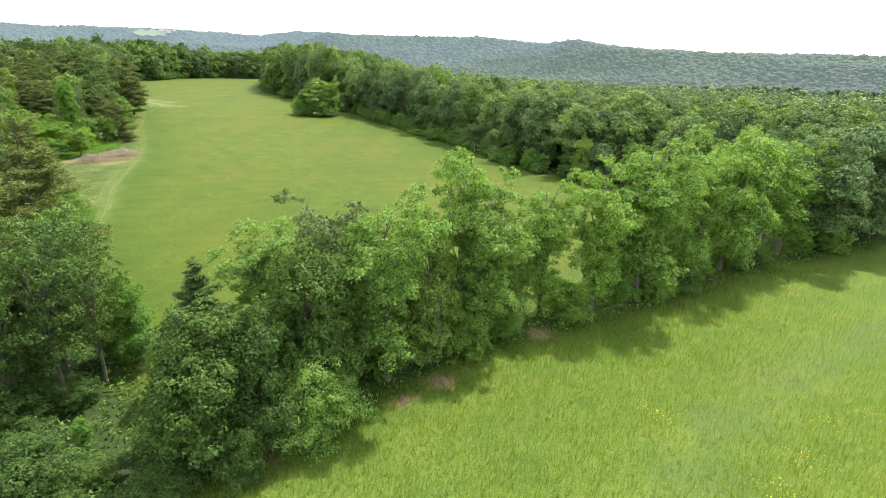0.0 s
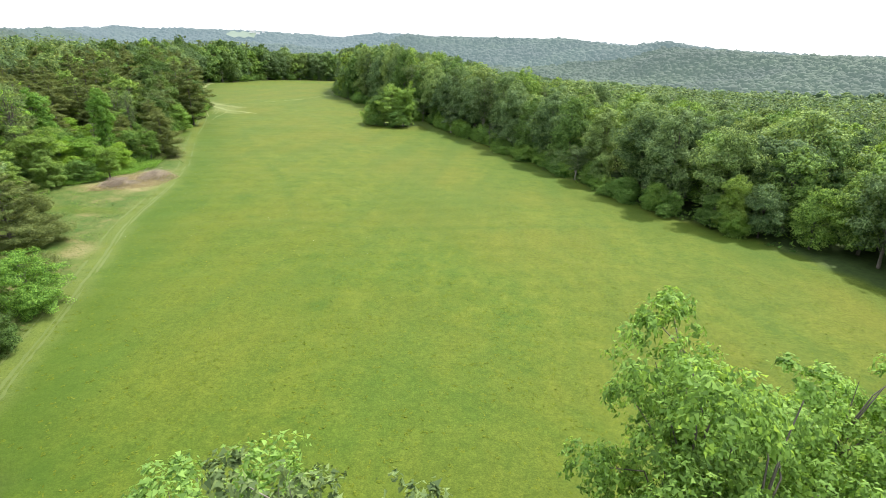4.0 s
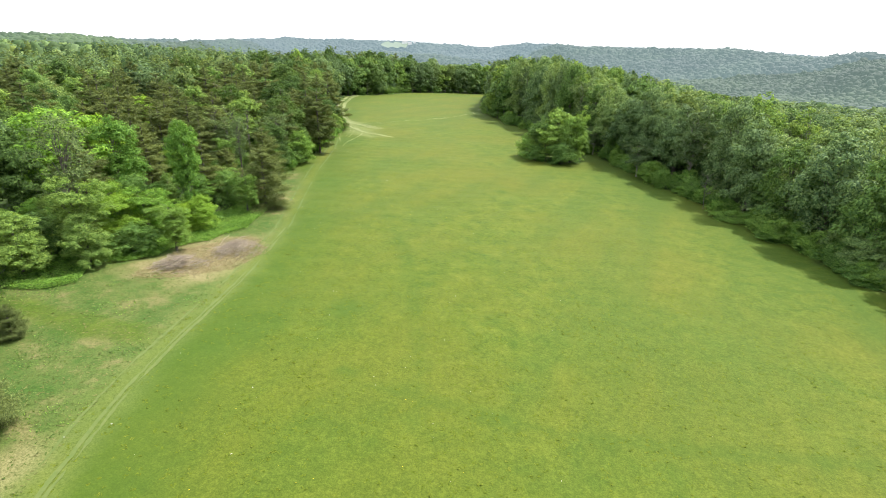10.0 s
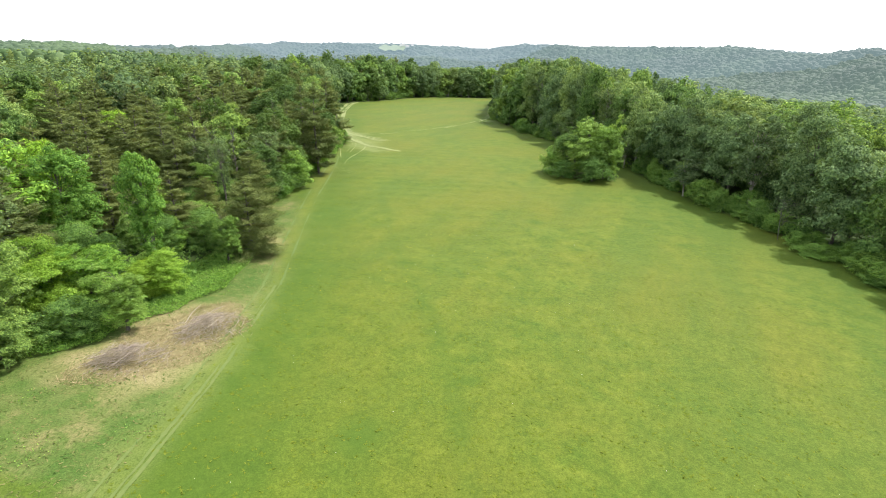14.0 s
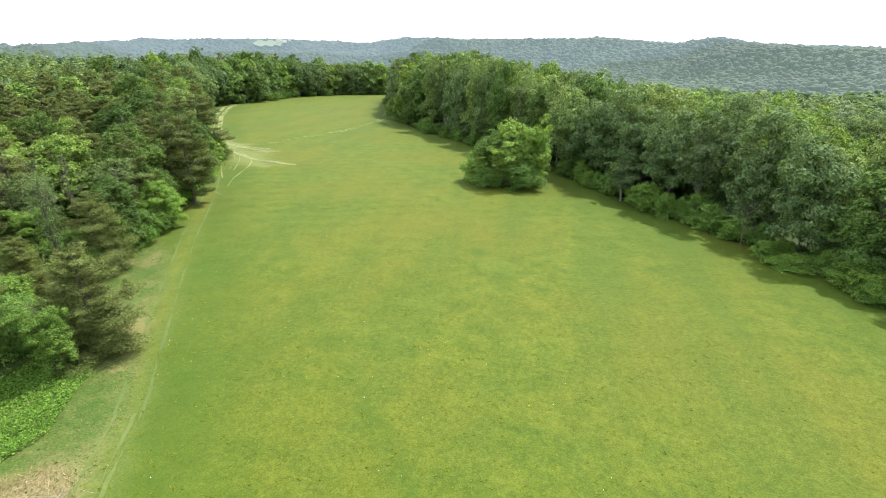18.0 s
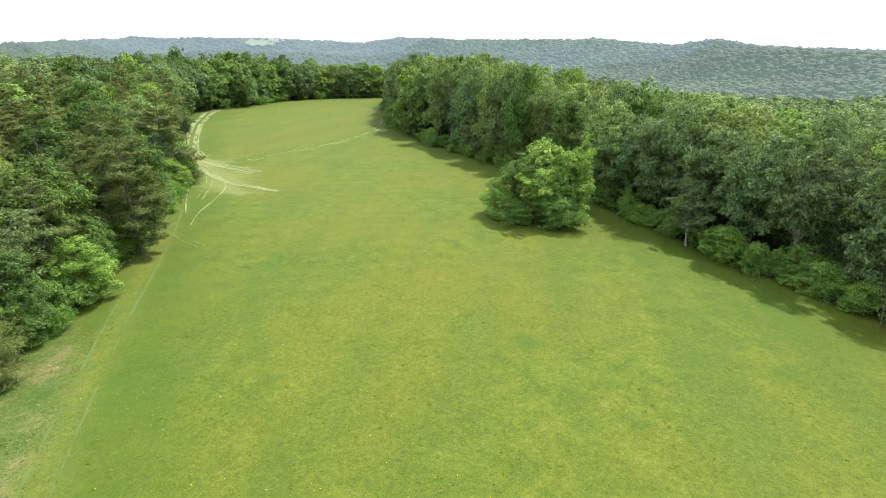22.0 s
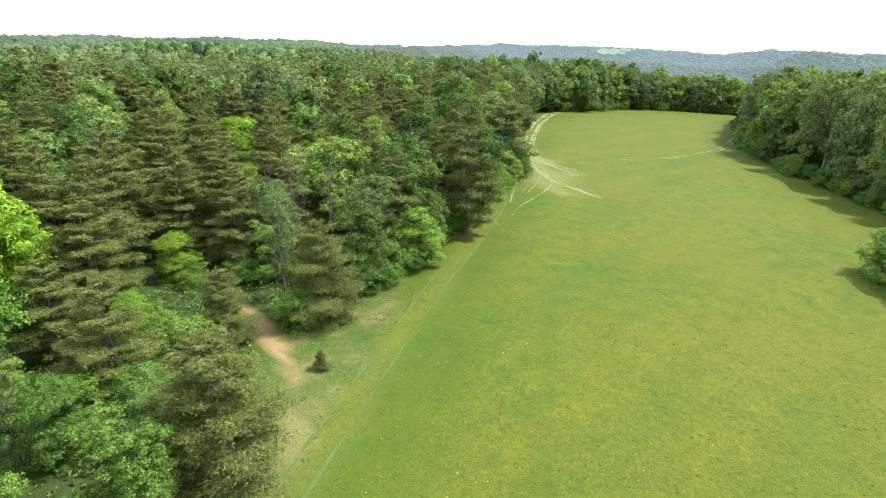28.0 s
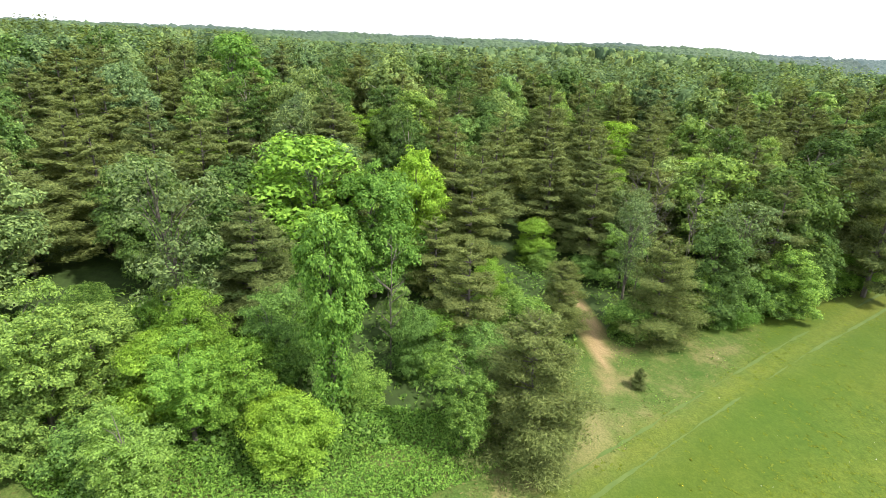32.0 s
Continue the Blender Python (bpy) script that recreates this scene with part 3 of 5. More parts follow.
def model(kind, level, variant):
    """One of the shared tree shapes, 10 m high: kind, fineness 0..2, variant."""
    key = (kind, level, variant)
    if key not in MODELS:
        c, s = ((28000, 0.142), (19000, 0.168), (9500, 0.25))[level]
        fold = False
        seed = 1000 + 100 * level * 0 + variant * 7 + sum(map(ord, kind))
        if kind == "ash":
            made = broadleaf(seed, 10, 2.7, int(c * (1.0 if level == 0 else 0.55)), s * (0.68 if level == 0 else 0.9), 0.17, 42, 1.0, 1, 0.23, 0.1, fold)
        elif kind == "maple":
            made = broadleaf(seed, 10, 3.3, int(c * (1.15 if level == 0 else 1)), s * (0.92 if level == 0 else 1), 0.1, 52, 0.0, 1, 0.26, 0.0, fold)
        elif kind == "oak":
            made = broadleaf(seed, 10, 3.7, c, s, 0.16, 50, 0.0, 1, 0.27, 0.1, fold)
        elif kind == "hickory":
            made = broadleaf(seed, 10, 3.1, c, s * 0.95, 0.18, 30, 0.0, 1, 0.36, 0.25, fold)
        elif kind == "grey":
            made = broadleaf(seed, 10, 2.5, int(c * 0.5), s * 0.85, 0.3, 46, 1.0, 1, 0.26, 0.0, fold)
        elif kind == "sparse":
            made = broadleaf(seed, 10, 2.6, int(c * 0.22), s * 0.75, 0.28, 40, 1.0, 1, 0.26, 0.0, fold)
        elif kind == "vine":
            made = broadleaf(seed, 10, 1.9, int(c * 0.9), s * 0.85, 0.06, 50, 0.0, 1, 0.36, 1.5, fold)
        elif kind == "pine":
            made = pine(seed, 10, 2.7, int(c * 1.35), s * 0.43, 0.12, 13, 0.62, fold, 5)
        elif kind == "youngpine":
            made = pine(seed, 10, 4.0, int(c * 1.8), s * 0.5, 0.03, 14, 0.5, fold, 7, 0.07)
        elif kind == "bright":
            made = broadleaf(seed, 10, 5.2, c, s * 1.15, 0.04, 46, 0.0, 1, 0.25, 0.0, fold, True)
        elif kind == "shrub":
            made = broadleaf(seed, 10, 6.0, int(c * 0.6), s * 1.7, 0.03, 34, 0.0, 3, 0.29, 0.0, fold)
        elif kind == "cedar":
            made = pine(seed, 10, 1.7, c, s * 0.5, 0.04, 16, 0.8, fold, 7, 0.08)
        else:
            made = bare(seed, 10, 3.4)
        (tv, tf), crown = made
        leaf = LEAF[{"youngpine": "pine", "dead": "ash", "sparse": "grey"}.get(kind, kind)]
        tm = bpy.data.meshes.new("trunk")
        tm.from_pydata([tuple(v) for v in tv], [], tf)
        tm.materials.append(PALE_BARK if kind == "grey" else BARK)
        tm.polygons.foreach_set("use_smooth", [True] * len(tm.polygons))
        cm = None
        if crown:
            cm = bpy.data.meshes.new("crown")
            fill_mesh(cm, crown[0], crown[1], leaf)
        MODELS[key] = (tm, cm)
    return MODELS[key]


NAMES = {
    "ash": ("ash_tree", "airy light-green ash tree with an open crown", "tree"),
    "maple": ("maple_tree", "mid-green maple tree with a full leafy crown", "tree"),
    "oak": ("oak_tree", "dark-green oak tree with a dense rounded crown", "tree"),
    "hickory": ("hickory_tree", "tall green hickory tree with a rounded lumpy crown", "tree"),
    "grey": ("thin_tree", "tall thin tree with sparse grey-green leaves", "tree"),
    "sparse": ("sparse_tree", "tall half-bare tree with pale limbs and few leaves", "tree"),
    "vine": ("vine_clad_tree", "narrow tree overgrown with bright green vine", "tree"),
    "pine": ("pine_tree", "olive-green pine tree with layered boughs", "tree"),
    "youngpine": ("young_pine", "bushy young pine with soft dull-green needles", "tree"),
    "bright": ("small_tree", "low broad tree with bright yellow-green leaves", "tree"),
    "shrub": ("shrub", "leafy green shrub at the edge of the wood", "shrub"),
    "cedar": ("cedar_tree", "narrow dark-green cedar with a pointed top", "tree"),
    "dead": ("dead_tree", "bare grey dead tree with broken twigs", "tree"),
}
PICK = random.Random(5)


def fineness(x, y):
    d = float(off_line([(8, 6), (-20, 62), (-46, 102)], x, y))
    deep = -float(np.maximum(signed(FIELD, x, y), signed(HAYFIELD, x, y)))
    return 0 if d < 55 and deep < 16 else 1 if d < 100 or (d < 150 and deep < 24) else 2


SPREAD = {"ash": 2.7, "maple": 3.3, "oak": 3.7, "hickory": 3.1, "grey": 2.5, "sparse": 2.6, "vine": 1.9, "pine": 2.7, "youngpine": 4.0, "bright": 5.2, "shrub": 6.0, "cedar": 1.7, "dead": 3.4}


def tree(kind, x, y, height, radius=None, label="", group="", level=None, turn=None, leaf=None):
    """A tree or shrub of that kind and height, standing on the ground at x, y; radius is its crown's."""
    width = 10 * radius / height / SPREAD[kind] if radius else 1.0
    lv = fineness(x, y) if level is None else level
    name, text, cat = NAMES[kind]
    tm, cm = model(kind, lv, PICK.randrange((2, 3, 3)[lv]))
    root = new(name)
    root.empty_display_size = 0.3
    k = height / 10
    root.matrix_world = pose(x, y, float(land(x, y)) - 0.05, 0, 0, PICK.uniform(0, 360) if turn is None else turn) @ Matrix.Diagonal((k * width, k * width, k, 1))
    new("trunk", tm).parent = root
    if cm:
        crown = new("crown", cm)
        crown.parent = root
        if leaf:
            crown.material_slots[0].link = "OBJECT"
            crown.material_slots[0].material = LEAF[leaf]
    tagged(root, label or text, cat, group or "trees of the wood")
    return root


# ---- trees of the hedgerow ----
def hedgerow():
    g = "trees of the hedgerow"
    tree("maple", -11.6, 21.0, 9.0, 2.9, "dense green maple with shade-darkened leaves at the end of the hedgerow", g, leaf="shade_dark")
    tree("maple", -9.6, 22.6, 8.2, 2.4, group=g, leaf="shade_dark")
    tree("maple", -12.5, 23.0, 7.5, 2.4, group=g, leaf="shade_dark")
    tree("cedar", -14.5, 27.7, 8.3, 2.3, group=g)
    tree("bright", -7.3, 23.3, 4.9, 2.5, "low broad tree with bright layered leaves at the hedge", g, leaf="ash")
    tree("grey", -12.3, 32.3, 9.1, 3.0, group=g, leaf="ash")
    tree("maple", -7.6, 26.2, 10.5, 2.8, group=g, leaf="shade_dark")
    tree("grey", -6.4, 30.6, 11.4, 2.8, group=g)
    tree("ash", -3.7, 28.9, 13.4, 3.5, group=g)
    tree("ash", 0.8, 35.6, 14.2, 3.0, group=g)
    tree("ash", 2.8, 34.6, 13.0, 3.6, group=g)
    tree("maple", -1.6, 32.4, 10.0, 2.6, group=g)
    tree("ash", 7.6, 39.4, 12.6, 3.0, group=g)
    tree("ash", 11.9, 40.2, 13.3, 3.4, group=g)
    tree("ash", 16.8, 43.6, 15.9, 4.6, "tall leaning ash tree with an open spreading crown", g)
    tree("maple", 20.2, 47.6, 12.0, 3.2, group=g, leaf="ash")
    tree("ash", 23.4, 48.6, 13.3, 3.8, group=g)
    tree("oak", 28.6, 52.6, 14.8, 4.6, group=g, leaf="ash")
    tree("grey", 34.0, 56.0, 13.6, 4.0, group=g, leaf="ash")
    tree("ash", 38.0, 58.5, 13.8, 3.8, group=g)
    tree("hickory", 42.0, 60.5, 14.6, 5.0, group=g)
    tree("grey", 46.5, 63.5, 14.2, 4.2, group=g)
    tree("oak", 50.5, 64.6, 15.2, 5.4, group=g)
    tree("oak", 58.0, 71.0, 15.2, 5.4, group=g)
    tree("dead", -8.5, 30.1, 11.9, 1.2, "single bare dead stem above the hedgerow", g)
    tree("dead", -1.2, 30.2, 7.0, 0.9, "thin bare pale saplings in the hedgerow", g)
    tree("dead", -0.4, 30.0, 6.0, 0.8, "thin bare pale saplings in the hedgerow", g)
    rng = np.random.default_rng(91)
    for i, s in enumerate(np.arange(0.06, 0.92, 0.052)):
        j = s * (len(HEDGE) - 2)
        k = int(j)
        x = HEDGE[k][0] + (HEDGE[k + 1][0] - HEDGE[k][0]) * (j - k) + rng.normal(0, 0.8)
        y = HEDGE[k][1] + (HEDGE[k + 1][1] - HEDGE[k][1]) * (j - k) + rng.uniform(0.2, 2.2)
        tree("shrub", x, y, rng.uniform(1.8, 4.0), rng.uniform(1.2, 2.0), "leafy green shrub below the hedgerow trees", "shrubs of the hedgerow", leaf=("ash", None, "vine")[i % 3])
        fx, fy = x + 0.9, y - rng.uniform(0.8, 1.8)
        if math.hypot(fx + 0.1, fy - 29.1) > 2.0 and math.hypot(fx + 2.4, fy - 26.9) > 1.8:
            tree("shrub", fx, fy, rng.uniform(1.6, 3.6), rng.uniform(1.1, 1.7), "leafy green shrub below the hedgerow trees", "shrubs of the hedgerow", leaf=("vine", "ash", None)[i % 3])
        if i % 4 == 1:
            tree("dead", fx - 0.6, fy + 0.6, rng.uniform(5, 7), 0.9, "thin bare pale saplings in the hedgerow", g)
        if i % 2:
            tree("maple", x + 1.2, y + rng.uniform(1.5, 3.0), rng.uniform(6, 9.5), rng.uniform(1.6, 2.4), "young maple growing among the hedgerow trees", g, leaf="ash")


hedgerow()


# ---- trees by the rough strip and the path ----
def western_corner():
    g = "trees at the field corner"
    for x, y, h, r in ((-19.0, 19.0, 2.4, 2.2), (-16.4, 18.6, 1.5, 1.4), (-12.9, 18.4, 1.7, 1.5), (-9.4, 19.6, 3.2, 1.1), (-22.5, 22, 3.0, 2.0), (-25, 20, 3.5, 2.2), (-21, 24.5, 2.2, 1.4), (-43.5, 52, 3.6, 2.0), (-38, 48, 3.0, 1.8), (-36, 44, 3.6, 2.0)):
        tree("shrub", x, y, h, r, group="shrubs at the field corner", leaf="shade_dark")
    tree("bright", -40.5, 54.0, 5.0, 2.6, group=g, leaf="vine")
    tree("vine", -17.6, 20.6, 2.6, 0.4, "short pale stub wrapped in green vine", g)
    tree("sparse", -22.7, 22.6, 9.8, 2.6, group=g, leaf="shade_dark")
    tree("sparse", -20.8, 24.2, 10.2, 2.4, group=g, leaf="shade_dark")
    tree("sparse", -20.3, 26.6, 8.6, 2.0, group=g, leaf="shade_dark")
    tree("maple", -20.4, 29.6, 6.2, 2.0, group=g, leaf="vine")
    tree("pine", -29.6, 31.4, 14.6, 3.6, group=g)
    tree("ash", -26.2, 31.6, 9.8, 2.4, group=g, leaf="maple")
    tree("sparse", -22.6, 26.8, 10.9, 3.0, group=g, leaf="shade_dark")
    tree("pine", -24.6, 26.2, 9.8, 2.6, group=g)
    tree("sparse", -22.4, 29.6, 9.3, 2.6, group=g, leaf="shade_dark")
    tree("ash", -25.5, 28.0, 10.5, 2.4, group=g, leaf="shade_dark")
    tree("grey", -27.5, 25.5, 11.5, 2.8, group=g, leaf="shade_dark")
    tree("dead", -24.5, 25.5, 8.0, 1.8, group=g)
    tree("maple", -26.5, 33.0, 9.0, 2.4, group=g)
    tree("pine", -29.5, 36.0, 14.8, 3.6, group=g)
    tree("pine", -33.5, 33.0, 13.5, 3.6, group=g)
    tree("pine", -35.5, 40.0, 13.0, 3.4, group=g)
    tree("pine", -47.4, 59.5, 10.4, 3.0, group=g)
    tree("pine", -52.5, 58.0, 11.0, 3.0, group=g)
    tree("pine", -46.0, 50.5, 12.0, 3.2, group=g)
    tree("youngpine", -51.6, 66.3, 6.4, 2.5, group=g)
    tree("youngpine", -60.0, 73.4, 2.6, 1.1, group=g)
    tree("maple", -70.5, 80.4, 6.2, 2.6, group=g)
    tree("maple", -67.8, 84.7, 5.5, 2.2, group=g)
    tree("ash", -64.6, 91.8, 5.8, 2.2, "small young maple standing by the brush piles", g)
    tree("bright", -71.2, 91.0, 5.4, 2.7, group=g)
    tree("vine", -70.6, 99.7, 12.8, 1.6, group=g)
    tree("sparse", -77.0, 90.3, 13.2, 3.6, group=g)
    tree("maple", -67.4, 98.1, 4.4, 2.0, group=g, leaf="bright")
    tree("ash", -69.4, 92.8, 6.0, 2.2, group=g, leaf="vine")
    tree("bright", -73.5, 91.5, 6.5, 2.6, group=g)
    tree("shrub", -67.4, 89.3, 3.0, 2.4, "rounded green shrub before the wood", g)
    tree("ash", -69.8, 86.0, 8.2, 2.8, group=g, leaf="maple")
    tree("maple", -73.0, 87.0, 6.0, 2.6, group=g)
    tree("bright", -76.0, 97.0, 6.0, 2.4, group=g, leaf="shrub")
    tree("ash", -72.8, 96.2, 6.5, 2.0, group=g, leaf="shrub")
    tree("youngpine", -68.5, 110.0, 8.3, 3.5, "bushy young pine beside the dirt path", g)
    tree("ash", -68.5, 106.5, 6.2, 2.0, "slender young maple with a pale forked trunk", g, leaf="shrub")
    tree("youngpine", -80.3, 115.6, 6.0, 2.2, group=g)
    tree("youngpine", -79.6, 123.0, 8.2, 3.1, group=g)
    tree("pine", -77.0, 108.0, 8.5, 2.8, group=g)
    tree("dead", -75.4, 103.0, 9.5, 1.8, group=g)
    tree("bright", -68.8, 97.3, 3.4, 2.0, group=g)
    tree("bright", -71.0, 95.0, 5.2, 2.2, group=g, leaf="vine")
    tree("sparse", -84.0, 122.5, 10.0, 2.0, group=g)
    tree("dead", -86.0, 124.5, 9.0, 1.8, group=g)
    for kind, x, y, h, r in (("pine", -97.0, 124.5, 12.0, 3.4), ("pine", -92.5, 122.5, 10.5, 3.0), ("pine", -96.0, 129.5, 12.5, 3.4), ("grey", -90.5, 126.0, 9.0, 2.4), ("ash", -88.0, 124.0, 6.0, 2.0), ("dead", -93.5, 127.0, 10.0, 2.0), ("shrub", -89.5, 121.5, 2.4, 1.8), ("shrub", -91.5, 118.0, 2.0, 1.6), ("bright", -93.5, 117.5, 4.6, 2.0), ("shrub", -86.5, 126.5, 2.8, 2.0), ("pine", -104.0, 126.0, 13.0, 3.6)):
        tree(kind, x, y, h, r, group=g)
    for x, y, h in ((30.5, 96.5, 12.0), (35.5, 99.5, 13.0), (36.5, 90.0, 12.0), (41.5, 94.5, 13.0), (31.0, 90.0, 8.0)):
        tree("maple", x, y, h, h * 0.33, group="trees of the wood")
    tree("bright", -82.8, 111.0, 5.0, 1.8, group=g)
    tree("bright", -75.0, 104.5, 5.0, 1.8, group=g, leaf="shrub")
    tree("maple", -82.4, 129.0, 8.6, 3.0, group=g, leaf="shade_dark")
    tree("maple", -83.4, 136.8, 6.4, 2.8, group=g, leaf="shrub")
    tree("sparse", -85.0, 132.5, 10.0, 3.0, group=g)
    tree("pine", -86.5, 137.0, 11.5, 3.2, group=g)
    tree("maple", -88.5, 96.5, 12.5, 5.4, "large full maple with bright rounded crown", g, leaf="vine")
    tree("maple", -85.5, 102.0, 11.5, 3.6, group=g, leaf="vine")
    tree("maple", -95.0, 106.0, 10.5, 3.2, group=g, leaf="bright")
    tree("pine", -98.8, 120.0, 11.5, 3.6, group=g)
    tree("pine", -101.5, 114.8, 12.0, 3.3, group=g)
    tree("pine", -91.0, 110.5, 9.5, 3.0, group=g)
    tree("pine", -85.8, 106.8, 7.0, 2.6, group=g)
    tree("pine", -100.8, 73.0, 10.5, 4.2, group=g)
    tree("pine", -98.0, 66.0, 10.0, 4.2, group=g)
    tree("pine", -93.0, 79.0, 10.5, 3.8, group=g)
    tree("pine", -109.0, 86.0, 11.5, 4.4, group=g)
    tree("pine", -88.0, 75.5, 10.0, 3.4, group=g)
    tree("pine", -90.0, 84.0, 10.5, 3.2, group=g)
    tree("pine", -97.0, 86.5, 11.0, 3.4, group=g)
    tree("pine", -86.5, 68.5, 9.5, 3.2, group=g)
    tree("pine", -104.0, 79.5, 11.5, 3.6, group=g)
    tree("pine", -87.3, 148.8, 16.0, 3.7, group=g)
    tree("pine", -92.5, 152.0, 15.5, 3.7, group=g)
    tree("dead", -91.0, 128.0, 10.5, 2.4, group=g)
    tree("dead", -90.0, 131.5, 10.0, 2.4, group=g)
    tree("maple", -95.0, 136.5, 11.5, 4.2, group=g)
    tree("maple", -137.0, 81.0, 17.5, 5.8, "tall bright maple rising above the pines", g, leaf="vine")
    tree("youngpine", -73.6, 119.1, 1.5, 0.55, "single small dark pine sapling beside the dirt path", g)
    tree("maple", -43.2, 178.0, 12.0, 4.4, "broad bushy green tree standing out from the wood", g, level=1)
    for kind, x, y, h, r in (("ash", -47.0, 177.6, 10.2, 3.4), ("maple", -39.6, 176.4, 10.6, 3.4), ("ash", -44.8, 174.6, 8.6, 3.2), ("shrub", -41.0, 172.6, 4.6, 3.4), ("shrub", -49.6, 176.0, 4.2, 2.6), ("ash", -50.2, 178.8, 6.6, 2.0), ("ash", -38.0, 180.0, 9.0, 2.6), ("shrub", -46.8, 173.2, 3.4, 2.6)):
        tree(kind, x, y, h, r, "leafy green sapling grown into the broad bushy tree", g, level=1, leaf="maple" if kind == "ash" else "ash" if kind == "maple" else "shrub")
    tree("ash", -38.6, 177.2, 13.2, 2.0, "slender young tree rising from the broad bushy tree", g, level=1)
    tree("dead", -12.6, 149.0, 6.0, 2.6, "bare grey dead bush at the edge of the wood", g, level=1)
    rng = np.random.default_rng(93)
    for i in range(20):
        x, y = rng.uniform(-82, -70), rng.uniform(83, 113)
        if x < -71.5 + 0.12 * abs(y - 98):
            kind = ("shrub", "bright", "maple", "shrub")[i % 4]
            h = rng.uniform(2.0, 4.0) if kind == "shrub" else rng.uniform(2.8, 4.8)
            tree(kind, x, y, h, SPREAD[kind] * h / 10 * 0.9, "young growth of green saplings before the wood", g, leaf=("maple", "vine", "shrub")[i % 3])


western_corner()



# ---- woods ----
def scatter(poly_test, box, step, rng):
    xs = np.arange(box[0], box[2], step)
    ys = np.arange(box[1], box[3], step)
    X, Y = np.meshgrid(xs, ys)
    x = (X + rng.uniform(-0.42, 0.42, X.shape) * step).ravel()
    y = (Y + rng.uniform(-0.42, 0.42, Y.shape) * step).ravel()
    ok = poly_test(x, y)
    return x[ok], y[ok]


TAKEN = [(o.location.x, o.location.y) for o in bpy.data.objects if o.type == "EMPTY"]


def clear(x, y, room):
    return all(math.hypot(x - a, y - b) > room for a, b in TAKEN)


def in_wood(x, y, margin):
    f = np.maximum(signed(FIELD, x, y), signed(HAYFIELD, x, y))
    return (f < -margin) & (off_line(PATH, x, y) > 1.4) & (signed(ROUGH, x, y) < -0.5)


def single_zone(x, y):
    """Where the woods are built tree by tree."""
    edge = np.minimum(off_line(WEST_EDGE, x, y), off_line(EAST_EDGE, x, y))
    return (y > -12) & ((edge < 34) | ((edge < 84) & (x > -70) & (y < 290)) | ((off_line([(0, 0), (-20, 50), (-46, 102)], x, y) < 128) & (x < -14) & (y > 20)))


def wood_kind(x, y, rng):
    west = x < -60 - 0.45 * (y - 120) - 5
    if west:
        pines = 0.12 if y > 255 else 0.62 if (y > 125 and x > -150) else 0.42
        u = rng.uniform()
        return "pine" if u < pines else ("maple", "oak", "grey", "hickory", "oak" if y > 150 else "bright")[rng.integers(5)] if u < 0.985 else "dead"
    return ("oak", "maple", "hickory", "ash", "maple", "oak", "hickory", "grey")[rng.integers(8)]


def east_height(x):
    """How high the eastern wood stands at its edge."""
    return float(np.interp(x, (-130, -100, -62, -45, -32, -17, 0, 26), (18.5, 22, 23, 22, 19.8, 17.4, 16.3, 14.5)))


